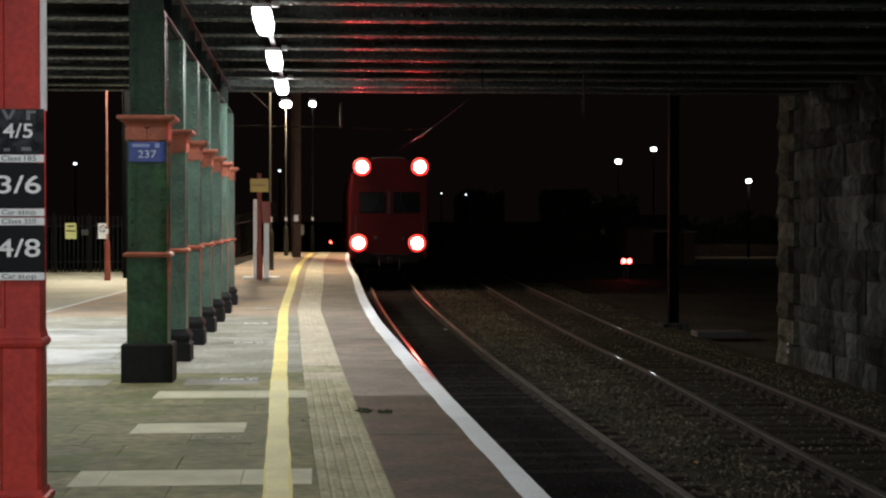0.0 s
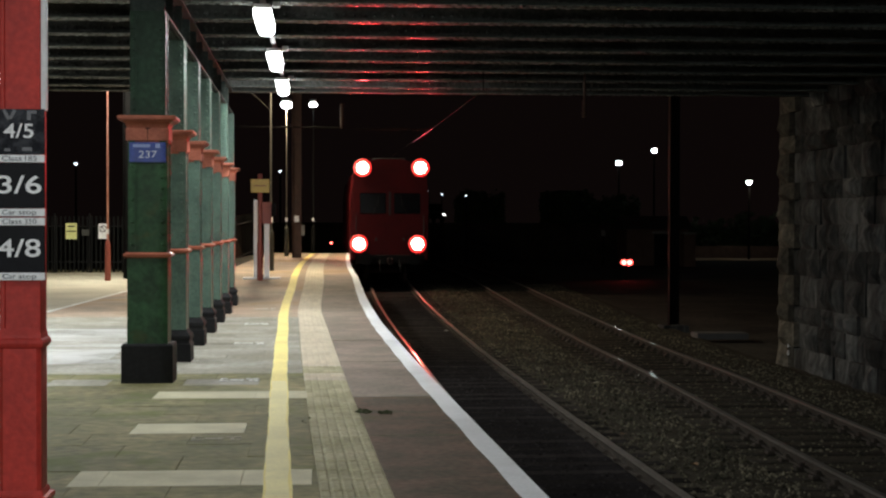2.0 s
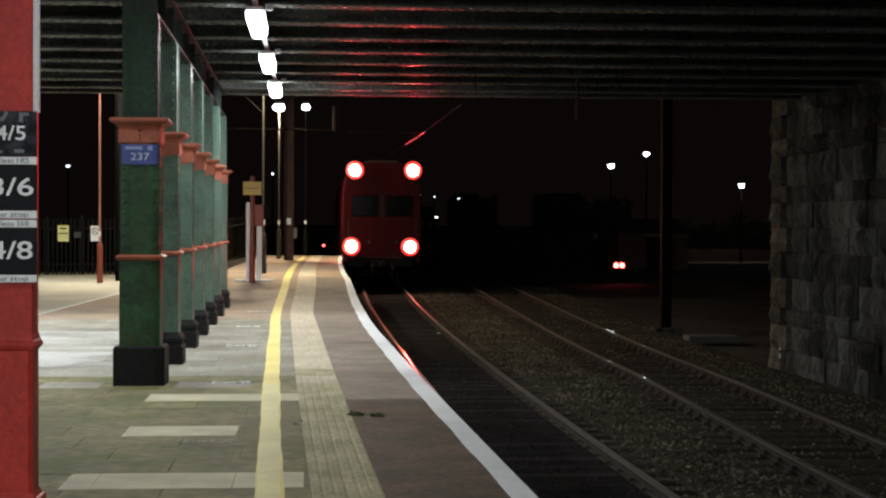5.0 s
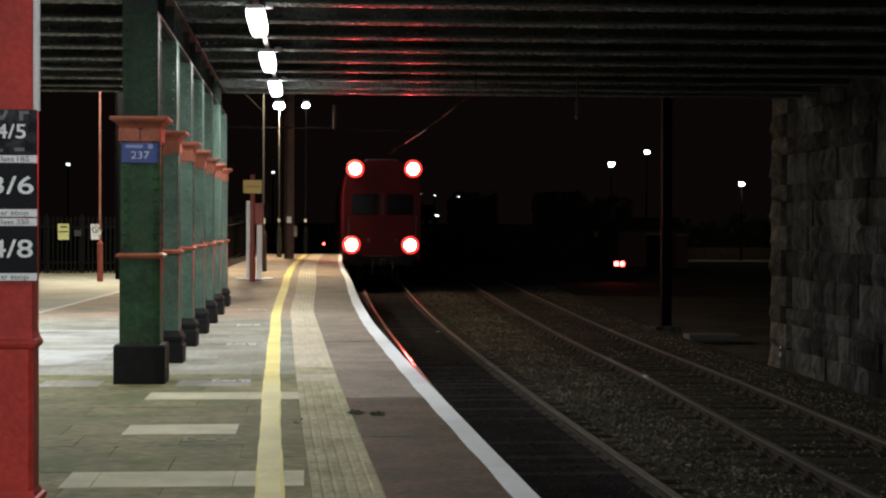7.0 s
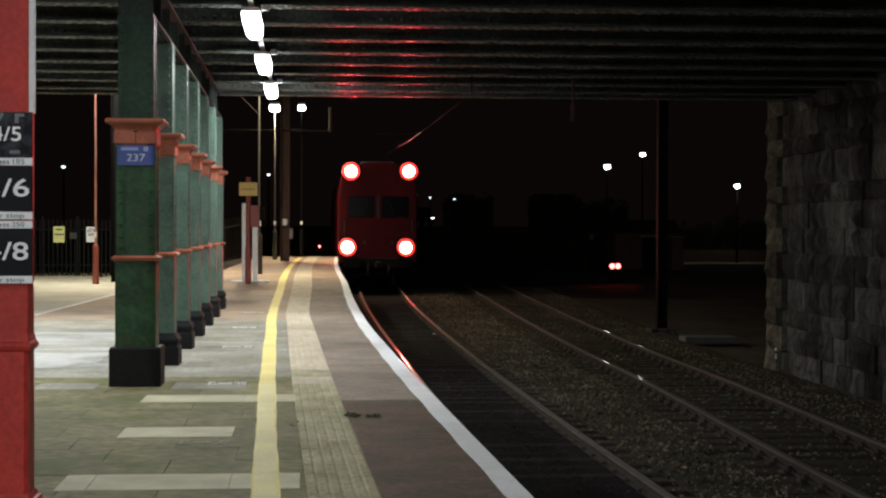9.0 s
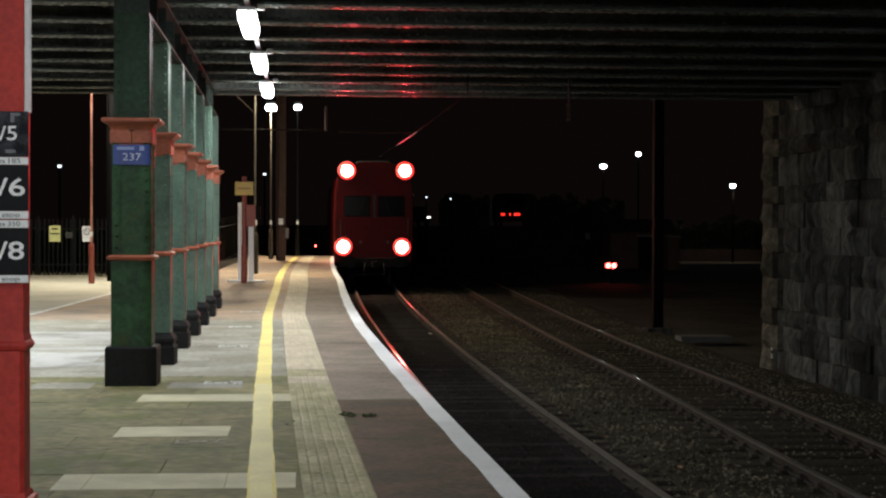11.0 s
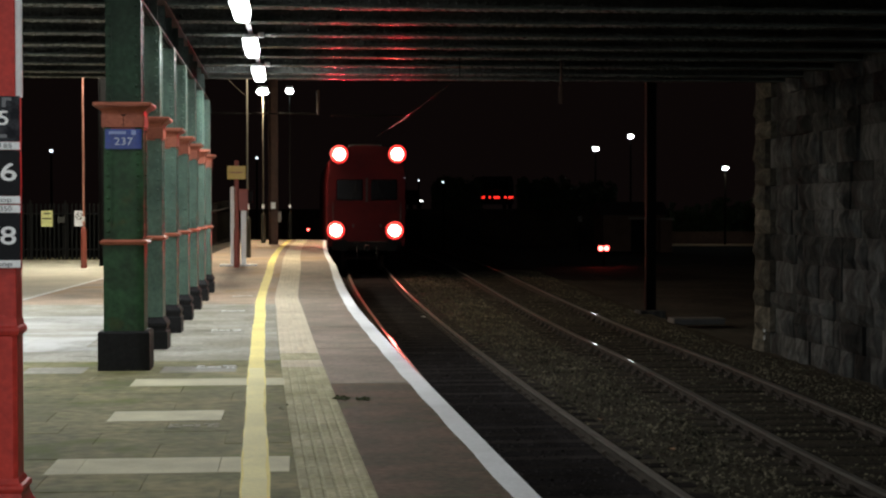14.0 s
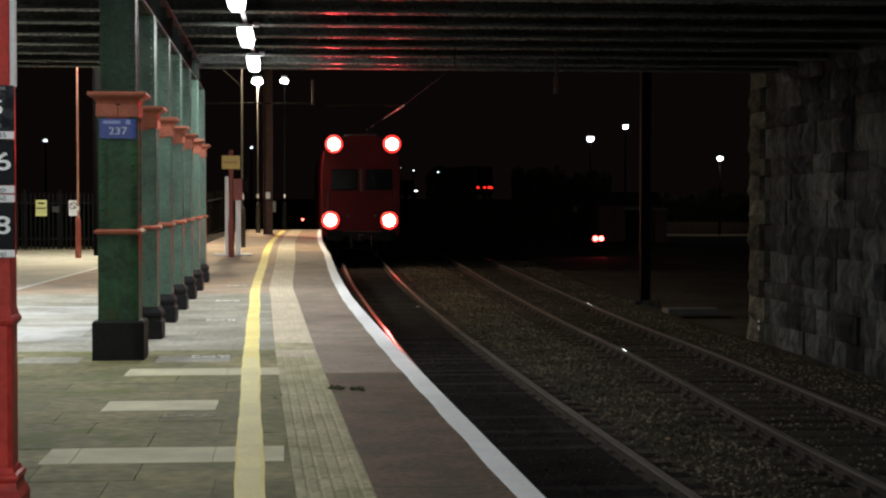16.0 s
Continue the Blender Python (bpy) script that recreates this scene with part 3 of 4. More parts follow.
def iron_column(first, y):
    col = thing("iron_column", pose(col_x(y), y, 0), "green riveted iron column with a terracotta capital, " + ("black box base" if first else "moulded black base"), "column", "columns under the bridge")
    bm = bmesh.new()
    if first:
        square_stack(bm, [(0.255, 0.24, 0), (0.255, 0.24, 0.375), (0.24, 0.225, 0.395)])
    else:
        square_stack(bm, [(0.255, 0.24, 0), (0.255, 0.24, 0.2), (0.235, 0.22, 0.215), (0.235, 0.22, 0.25), (0.25, 0.235, 0.262), (0.25, 0.235, 0.3), (0.205, 0.2, 0.36), (0.205, 0.2, 0.37)])
    part("base", bm, BLACK, col, "black painted base")
    paint = GREEN if first else PALE_GREEN
    bm = bmesh.new()
    square_stack(bm, [(0.2, 0.19, 0.37), (0.2, 0.19, 1.285)])
    part("lower_shaft", bm, paint, col)
    bm = bmesh.new()
    square_stack(bm, [(0.205, 0.195, 1.255), (0.235, 0.225, 1.268), (0.24, 0.23, 1.29), (0.21, 0.2, 1.31)])
    part("collar", bm, TERRA, col, "terracotta painted collar")
    bm = bmesh.new()
    square_stack(bm, [(0.19, 0.18, 1.3), (0.19, 0.18, 2.45)])
    for s in (-1, 1):
        box(bm, (s * 0.155, -0.184, 1.89), (0.07, 0.008, 1.1))
        box(bm, (0.194, s * 0.145, 1.89), (0.008, 0.07, 1.1))
        for i in range(10):
            z = 1.39 + 0.112 * i
            rivet(bm, (s * 0.15, -0.188, z), (0, -1, 0), 0.018)
            rivet(bm, (0.198, s * 0.14, z), (1, 0, 0), 0.018, dome=0.3)
    part("shaft", bm, paint, col)
    bm = bmesh.new()
    square_stack(bm, [(0.196, 0.186, 2.405), (0.196, 0.186, 2.425), (0.212, 0.202, 2.43), (0.212, 0.202, 2.548), (0.203, 0.193, 2.553), (0.208, 0.198, 2.575), (0.222, 0.212, 2.598), (0.243, 0.233, 2.615), (0.27, 0.26, 2.625), (0.27, 0.26, 2.636), (0.288, 0.278, 2.64), (0.288, 0.278, 2.664), (0.28, 0.27, 2.675)])
    cap = part("capital", bm, TERRA, col, "terracotta painted capital")
    part("seam", boxes(((0.005, -0.204, 2.49), (0.007, 0.005, 0.112)), ((0.005, -0.201, 2.55), (0.05, 0.006, 0.012))), SOOT, cap, "dark casting seam")
    bm = bmesh.new()
    square_stack(bm, [(0.17, 0.17, 2.675), (0.17, 0.17, 3.725)])
    for s in (-1, 1):
        box(bm, (s * 0.14, -0.173, 3.19), (0.06, 0.008, 1.02))
        box(bm, (0.174, s * 0.135, 3.19), (0.008, 0.06, 1.02))
        for i in range(10):
            z = 2.74 + 0.1 * i
            rivet(bm, (s * 0.135, -0.177, z), (0, -1, 0), 0.018)
            rivet(bm, (0.178, s * 0.135, z), (1, 0, 0), 0.018, dome=0.3)
    # shade above the first capital is in the shaft's colour
    part("upper_shaft", bm, SHADED_GREEN if first else paint, col)
    bm = bmesh.new()
    for s in (1,):
        vs = [(0.0, s * 0.168, 3.722), (0.0, s * 0.168, 3.46), (0.0, s * 0.43, 3.722)]
        a = [bm.verts.new((-0.012, v[1], v[2])) for v in vs]
        b = [bm.verts.new((0.012, v[1], v[2])) for v in vs]
        bm.faces.new(a), bm.faces.new(b[::-1])
        for i in range(3):
            bm.faces.new((a[i], b[i], b[(i + 1) % 3], a[(i + 1) % 3]))
    bmesh.ops.recalc_face_normals(bm, faces=bm.faces)
    part("bracket", bm, paint, col, "triangular gusset plates under the girder")
    return col


first_column = iron_column(True, COL_Y)
second = iron_column(False, COL_Y + 2.48)
for i in range(2, 7):
    copy_thing(second, pose(col_x(COL_Y + 2.48 * i), COL_Y + 2.48 * i, 0))

# bridge number plate on the first column
plate = thing("number_plate", pose(COL_X + 0.005, COL_Y - 0.197, 2.31), "blue enamel plate with white number on the column", "sign")
part("plate", boxes(((0, 0, 0), (0.36, 0.012, 0.2)), bevel=0.004), BLUE, plate)
lettering("237", 0.105, 0.18, pose(0, -0.0075, -0.025), NUMBER_BLUE, plate, "number", "pale number", bold=0.0)
part("faded_line", boxes(((-0.06, -0.008, 0.065), (0.17, 0.004, 0.03))), PALE_BLUE, plate, "unreadable pale line")
part("badge", boxes(((0.1, -0.008, 0.065), (0.045, 0.004, 0.045))), PALE_BLUE, plate, "small pale square")


# ---- lights under the bridge ----
def tube_light(y, x=-0.66):
    li = thing("strip_light", pose(x, y, 3.99), "white fluorescent strip light fixed under the bridge, switched on", "light", "strip lights under the bridge")
    part("housing", boxes(((0, 0, 0.075), (0.2, 1.6, 0.05)), bevel=0.008), WHITE, li)
    bm = bmesh.new()
    prism(bm, [(-0.103, 0.05), (0.103, 0.05), (0.095, -0.05), (0.055, -0.085), (-0.055, -0.085), (-0.095, -0.05)], -0.78, 0.78)
    part("diffuser", bm, TUBE, li, "glowing prismatic diffuser")
    part("conduit", rods(((0, 0.8, 0.09), (0, 2.2, 0.13), 0.018), ((0, 1.2, -0.02), (0, 1.2, 0.12), 0.03)), GALV, li)
    part("junction_box", boxes(((0.16, -0.72, 0.1), (0.09, 0.07, 0.07)), bevel=0.008), WHITE, li, "small white junction box")
    for y1 in (-0.5, 0.5):
        part("hanger", boxes(((0, y1, 0.12), (0.03, 0.03, 0.06))), GALV, li)
    return li


tagged(part("cable_channel", boxes(((-0.66, 15.0, 4.158), (0.06, 32.0, 0.035))), GALV), "steel channel under the girders carrying strip lights", "cable channel")
first_light = tube_light(28.3)
for y in (23.7, 19.1, 14.5, 9.9, 5.3, 0.7):
    copy_thing(first_light, pose(-0.66, y, 3.99))
# second row, added out of view to brighten the left paving
tagged(part("cable_channel", boxes(((-5.3, 14.0, 4.158), (0.06, 32.0, 0.035))), GALV), "steel channel under the girders carrying strip lights", "cable channel")
for y in (26.5, 21.0, 15.5):
    copy_thing(first_light, pose(-5.3, y, 3.99))


# strip light added behind the camera to brighten boards and column fronts
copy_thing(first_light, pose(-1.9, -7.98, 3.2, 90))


def area(name, x, y, z, sx, sy, power, color=(0.95, 0.985, 1.0), tilt=0):
    la = bpy.data.lights.new(name, "AREA")
    la.shape, la.size, la.size_y, la.energy, la.color = "RECTANGLE", sx, sy, power, color
    ob = new(name, la)
    ob.matrix_basis = pose(x, y, z, tilt)
    return ob


for y, power in ((28.3, 245), (23.7, 95), (19.1, 82), (14.5, 20), (9.9, 11), (5.3, 33), (0.7, 72)):
    area("tube_glow", -0.66, y, 3.895, 0.2, 1.5, power, tilt=24 if y > 28 else 0)
# fill from the added strip light behind the camera
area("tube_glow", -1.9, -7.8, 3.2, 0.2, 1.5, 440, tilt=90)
# fill from the added left row
for y in (26.5, 21.0, 15.5):
    area("tube_glow", -5.3, y, 3.895, 0.2, 1.5, 230)


# ---- platform furniture ----
def red_post():
    p = thing("red_column", pose(-1.565, 8.62, 0), "red painted cast-iron post carrying train stop boards", "post")
    bm = bmesh.new()
    square_stack(bm, [(0.158, 0.158, 0), (0.158, 0.158, 0.05), (0.138, 0.138, 0.085), (0.13, 0.13, 0.125), (0.138, 0.138, 0.135), (0.143, 0.143, 0.15), (0.138, 0.138, 0.165), (0.122, 0.122, 0.172), (0.112, 0.112, 0.2)])
    part("base", bm, RED, p)
    bm = bmesh.new()
    square_stack(bm, [(0.108, 0.108, 0.19), (0.108, 0.108, 0.96)])
    bmesh.ops.bevel(bm, geom=[e for e in bm.edges if abs(e.verts[0].co.z - e.verts[1].co.z) > 0.3], offset=0.022, segments=1, affect="EDGES")
    part("lower_shaft", bm, RED, p)
    bm = bmesh.new()
    square_stack(bm, [(0.11, 0.11, 0.945), (0.12, 0.12, 0.955), (0.126, 0.126, 0.972), (0.12, 0.12, 0.99), (0.112, 0.112, 0.998), (0.11, 0.11, 1.015), (0.1, 0.1, 1.05)])
    part("collar", bm, RED, p)
    bm = boxes(((0, 0, 2.61), (0.05, 0.16, 3.2)), ((0.012, -0.085, 2.61), (0.176, 0.018, 3.2)), ((-0.088, -0.05, 2.61), (0.022, 0.09, 3.2)), ((0.0, 0.085, 2.61), (0.2, 0.018, 3.2)), ((0.098, 0, 2.61), (0.016, 0.19, 3.2)), ((-0.098, -0.06, 2.61), (0.016, 0.06, 3.2)), bevel=0.004)
    part("shaft", bm, RED, p)
    part("conduit", rods(((0.122, -0.07, 2.19), (0.122, -0.07, 4.21), 0.019), seg=10), WHITE, p, "pale conduit up the post")
    return p


red_post()


def stop_board(z, h, number, worn, strips, name):
    b = thing("stop_board", pose(-1.56, 8.62 - 0.13, z), name, "sign", "train stop boards")
    part("panel", boxes(((0, 0, 0), (0.262, 0.01, h)), bevel=0.003), SIGN_WORN if worn else SIGN_BLACK, b)
    lettering(number, 0.13 if not worn else 0.105, 0.152 if worn else 0.222, pose(0, -0.0065, 0), WHITE, b, "number", "white train length figures", bold=0.01)
    for dz, text in strips:
        s = part("white_strip", boxes(((0, 0, dz), (0.262, 0.013, 0.04)), bevel=0.003), WHITE, b, "white strip")
        left, right = text.split()
        total = len(left) + len(right) + 0.7
        for word, at in ((left, -total / 2 + len(left) / 2), (right, total / 2 - len(right) / 2)):
            lettering(word, 0.036, 0.175 * len(word) / total, pose(0.175 * at / total, -0.008, dz), GREY_TEXT, s, "small_lettering", "grey small lettering", bold=0.008)
    for s in (-1, 1):
        part("clip", boxes(((s * 0.09, 0.02, 0), (0.03, 0.03, 0.05))), GALV, b)
    return b


b = stop_board(2.075, 0.235, "4/5", True, [(-0.14, "Class 185")], "worn black board reading 4/5 on the red post")
for x, lean in ((-0.065, -28), (-0.035, 28)):
    bm = boxes(((0, 0, 0), (0.016, 0.003, 0.055)))
    bm.transform(pose(x, -0.0065, 0.088, 0, lean))
    part("worn_mark", bm, GREY_TEXT, b, "worn pale lettering remains")
for x, z, w, h in ((0.05, 0.085, 0.02, 0.05), (0.075, 0.102, 0.028, 0.016), (0.04, -0.09, 0.05, 0.018), (-0.06, -0.095, 0.03, 0.014)):
    part("worn_mark", boxes(((x, -0.0065, z), (w, 0.003, h))), GREY_TEXT, b, "worn pale lettering remains")
stop_board(1.795, 0.235, "3/6", False, [(-0.14, "Car stop")], "black board reading 3/6 on the red post")
stop_board(1.465, 0.245, "4/8", False, [(0.143, "Class 350"), (-0.143, "Car stop")], "black board reading 4/8 on the red post")


def lantern_post(x, y, top, base_h, material, label, head=True, turn=0, size=1.0, thin=None):
    z0 = platform_z(y) if x > -2.9 else 0.0
    p = thing("lamp_post", pose(x, y, z0, 0, 0, turn), label, "lamp post", "platform lamp posts")
    part("base", rods(((0, 0, 0), (0, 0, base_h), 0.085, 0.08), ((0, 0, base_h), (0, 0, base_h + 0.08), 0.08, 0.04), seg=12), material, p)
    part("pole", rods(((0, 0, base_h + 0.05), (0, 0, top - z0), 0.03 if material is DULL_RED else 0.026, 0.024 if material is DULL_RED else 0.018), seg=12), thin or (GALV if material is not DULL_RED else POLE_PAINT), p)
    part("label_plate", boxes(((0, -0.07, base_h + 0.32), (0.09, 0.01, 0.14))), WHITE, p, "small white label")
    if head:
        h = part("lantern", boxes(((0, -0.15, top - z0 + 0.05), (0.34 * size, 0.7 * size, 0.1)), bevel=0.02), GALV, p)
        part("lens", boxes(((0, -0.15, top - z0 - 0.1), (0.4 * size, 0.6 * size, 0.2 * size)), bevel=0.07 * size), LED, h, "glowing white lens")
    return p


lantern_post(-5.88, 45.1, 7.2, 1.05, DULL_RED, "tall lamp post with a red painted base by the fence", head=True)
p = lantern_post(-1.28, 42.0, 6.0, 1.0, POST_GREY, "slim grey lamp post on the platform", thin=LAMP_GREY)
part("stay", rods(((0, 0, 4.15), (-0.62, 0, 4.75), 0.008), seg=6), SOOT, p)
lantern_post(-1.21, 58.0, 5.95, 1.0, POST_GREY, "slim grey lamp post with a bright lantern", thin=LAMP_GREY)
lantern_post(-0.28, 63.2, 6.35, 1.0, FENCE, "slim dark lamp post with a bright lantern at the platform end", size=0.75, thin=FENCE)
area("post_glow", -5.88, 44.9, 7.0, 0.5, 0.5, 1450, (1.0, 0.95, 0.82))
area("post_glow", -1.28, 41.3, 5.75, 0.4, 0.5, 360, (1.0, 0.84, 0.58), -25)
area("post_glow", -1.17, 57.8, 5.7, 0.4, 0.5, 500, (1.0, 0.84, 0.58))


def totem():
    t = thing("platform_totem", pose(-1.36, 36.9, platform_z(36.9)), "white and red information totem on the platform", "totem")
    part("side_post", boxes(((-0.105, 0, 0.9), (0.1, 0.14, 1.8)), bevel=0.01), WHITE, t)
    part("side_post", boxes(((0.14, 0.1, 0.63), (0.12, 0.1, 1.26)), bevel=0.01), WHITE, t)
    part("panel", boxes(((0.12, 0.1, 1.5), (0.24, 0.1, 0.5)), bevel=0.008), DULL_RED, t, "red panel")
    part("plinth", boxes(((0.03, 0.0, 0.012), (0.85, 0.5, 0.035)), bevel=0.008), WHITE, t, "pale concrete plinth")
    part("sign_box", boxes(((0.27, 0.15, 1.58), (0.16, 0.12, 0.3)), bevel=0.01), FENCE, t, "dark box")
    s = thing("warning_sign", pose(-1.35, 36.3, platform_z(36.3)), "amber sign plate on a red pole", "sign")
    part("pole", rods(((0, 0, 0), (0, 0, 2.4), 0.05), seg=12), DULL_RED, s)
    part("foot", rods(((0, 0, 0), (0, 0, 0.85), 0.065), seg=12), DULL_RED, s)
    part("sign_plate", boxes(((0, -0.06, 2.13), (0.41, 0.015, 0.3)), bevel=0.006), YELLOW_SIGN, s)
    part("print_bar", boxes(((0, -0.07, 2.13), (0.28, 0.004, 0.02))), TERRA, s, "unreadable print")


totem()


def mast(x, y, z0, top, w, label, booms=(), footing=True, steel=None):
    m = thing("line_mast", pose(x, y, z0), label, "mast", "overhead line masts")
    h = top - z0
    part("column", boxes(((-w / 2, 0, h / 2), (0.02, w, h)), ((w / 2, 0, h / 2), (0.02, w, h)), ((0, 0, h / 2), (w, 0.02, h))), steel or MAST, m)
    for z, x0, x1 in booms:
        part("boom", rods(((x0, 0, z - z0), (x1, 0, z - z0), 0.03)), SOOT, m)
    if footing:
        part("footing", boxes(((0, 0, 0.05), (0.7, 0.7, 0.3)), bevel=0.02), STONE, m)
    return m


m = mast(-0.82, 56.0, platform_z(56), 6.5, 0.3, "rusty steel overhead line mast on the platform", [(4.95, -2.4, 1.6), (4.9, 2.0, 4.6)], footing=False)
part("dropper", rods(((1.56, 0, 4.5), (1.56, 0, 5.35), 0.05), seg=8), MAST, m, "vertical insulator rod")
part("notice", boxes(((0, -0.17, 1.35), (0.16, 0.012, 0.22))), WHITE, m, "pale notice plate")
part("equipment_box", boxes(((0.22, -0.1, 0.95), (0.12, 0.1, 0.36)), bevel=0.01), CONCRETE, m, "pale box")
mast(9.4, 42.2, rail_z(40) - 0.25, 6.4, 0.24, "dark overhead line mast beside the far track", steel=SHADED_STEEL)
mast(-5.5, 47.0, 0.0, 6.6, 0.32, "dark steel mast standing behind the lamp post", footing=False, steel=SHADED_STEEL)
tagged(part("slab", boxes(((9.9, 39.2, rail_z(39) - 0.12), (1.3, 0.7, 0.16)), bevel=0.02), DARK_CONCRETE), "flat concrete slab beside the far track", "concrete slab")


# ---- fence behind the platform ----
def fence():
    f = thing("palisade_fence", pose(0, 52.55, 0), "dark steel palisade fence with a gate behind the platform", "fence")
    pm = mesh("pale", boxes(((0, 0, 0.9), (0.06, 0.02, 1.8))), PALE_STEEL)
    x = -13.8
    while x < -3.1:
        o = new("pale", pm)
        o.parent = f
        o.matrix_basis = pose(x, 0, 0.02, 0, 0, random.uniform(-4, 4))
        x += 0.14
    for z in (0.35, 1.5):
        part("rail", boxes(((-8.45, 0.03, z), (10.7, 0.04, 0.05))), FENCE, f)
    for x in (-8.53, -7.42):
        part("gate_post", boxes(((x, -0.05, 0.95), (0.05, 0.06, 1.95)), bevel=0.008), FENCE, f, "steel gate post")
    part("lock", boxes(((-7.55, -0.1, 1.3), (0.24, 0.08, 0.2)), bevel=0.01), POST_GREY, f, "grey gate lock")
    side = thing("palisade_fence", pose(-3.0, 52.6, 0), "dark steel palisade fence along the platform end", "fence")
    steps = 90
    dark = mesh("pale", boxes(((0, 0, 0.9), (0.06, 0.02, 1.8))), SHADED_STEEL)
    for i in range(steps):
        u = i / steps
        o = new("pale", dark)
        o.parent = side
        o.matrix_basis = pose(0.62 * u, 12.4 * u, 0.3 * u, 0, 0, 87 + random.uniform(-4, 4))
    for z in (0.35, 1.5):
        part("rail", rods(((0.03, 0, z), (0.65, 12.4, z + 0.3), 0.025), seg=6), FENCE, side)
    s = thing("yellow_notice", pose(-8.0, 52.47, 1.34), "yellow notice fixed to the fence gate", "sign")
    part("plate", boxes(((0, 0, 0), (0.36, 0.012, 0.52)), bevel=0.004), LIME_SIGN, s)
    for z, w, h in ((0.0, 0.3, 0.04), (0.16, 0.22, 0.05)):
        part("print_bar", boxes(((0, -0.008, z), (w, 0.004, h))), SIGN_BLACK, s, "unreadable print")
    s = thing("white_notice", pose(-6.98, 52.43, 1.34), "white prohibition notice on the fence", "sign")
    part("plate", boxes(((0, 0, 0), (0.3, 0.012, 0.5)), bevel=0.004), WHITE, s)
    bm = bmesh.new()
    for i in range(20):
        a, c = 2 * math.pi * i / 20, 2 * math.pi * (i + 1) / 20
        rod(bm, (0.1 * math.cos(a), -0.01, 0.08 + 0.1 * math.sin(a)), (0.1 * math.cos(c), -0.01, 0.08 + 0.1 * math.sin(c)), 0.014, seg=5)
    rod(bm, (-0.07, -0.01, 0.15), (0.07, -0.01, 0.01), 0.012, seg=5)
    part("ring", bm, SIGN_BLACK, s, "dark ring symbol")


fence()


# ---- stone abutment beside the far track ----
def abutment():
    x = 9.85
    w = tagged(part("wall_east", boxes(((x + 1.05, 12.7, 1.3), (2.0, 41.8, 5.7))), MORTAR), "sooty coursed sandstone bridge abutment", "wall", kind="structure")
    rng = random.Random(7)
    shapes = []
    for k in range(8):
        bm = bmesh.new()
        face = [[bm.verts.new((-0.5 + (0.3 if u in (0, 3) or v in (0, 3) else rng.uniform(-0.2, 0.12)), -0.5 + u / 3 + rng.uniform(-0.03, 0.03) * (0 < u < 3), -0.5 + v / 3 + rng.uniform(-0.05, 0.05) * (0 < v < 3))) for v in range(4)] for u in range(4)]
        for u in range(3):
            for v in range(3):
                bm.faces.new((face[u][v], face[u + 1][v], face[u + 1][v + 1], face[u][v + 1]))
        rim = [face[u][0] for u in range(4)] + [face[3][v] for v in range(1, 4)] + [face[u][3] for u in (2, 1, 0)] + [face[0][v] for v in (2, 1)]
        back = [bm.verts.new((0.5, p.co.y, p.co.z)) for p in rim]
        for q in range(12):
            bm.faces.new((rim[q], back[q], back[(q + 1) % 12], rim[(q + 1) % 12]))
        bmesh.ops.recalc_face_normals(bm, faces=bm.faces)
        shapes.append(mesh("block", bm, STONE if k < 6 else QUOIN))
    z = -1.55
    row = 0
    while z < 4.1:
        h = rng.choice((0.36, 0.42, 0.5, 0.56, 0.62))
        y = 33.6
        q = 0
        while y > 15:
            ln = (1.1 if (row + q) % 2 else 0.7) if q == 0 else rng.choice((0.5, 0.65, 0.8, 1.0, 1.2))
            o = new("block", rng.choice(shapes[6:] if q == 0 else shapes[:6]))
            o.parent = w
            proud = 0.17 if q == 0 else 0.0 if q == 1 else rng.uniform(0.02, 0.14)
            o.matrix_basis = pose(x + 0.06 - proud / 2, y - ln / 2, z + h / 2) @ Matrix.Diagonal((0.14 + proud, ln - 0.012, h - 0.006, 1))
            y -= ln
            q += 1
        z += h
        row += 1
    for i in range(2):
        o = tagged(part("marker", boxes(((x - 0.11, 32.8, -0.9 - i * 0.17), (0.03, 0.03, 0.1))), FADED), "small white marker plate on the abutment", "marker", "markers")


abutment()


# ---- the standing train ----
def tail_lamp(parent, x, z, y):
    # lamp made oversize, its outer ring glowing in place of red glare
    lamp = part("tail_lamp", rods(((x, y, z), (x, y - 0.06, z), 0.36, 0.34), seg=20), RUBBER, parent, "red tail lamp, lit")
    part("lens", rods(((x, y - 0.05, z), (x, y - 0.085, z), 0.33, 0.31), seg=20), GLARE_RING, lamp, "glowing red ring for the lamp's glare")
    part("bulb", rods(((x, y - 0.08, z), (x, y - 0.11, z), 0.22, 0.2), seg=20), CORE, lamp, "glaring red-white bulb")


TRAIN_Y = 58.0
LAMPS = [(1.52, 3.62), (3.61, 3.63), (1.39, 0.88), (3.51, 0.87)]


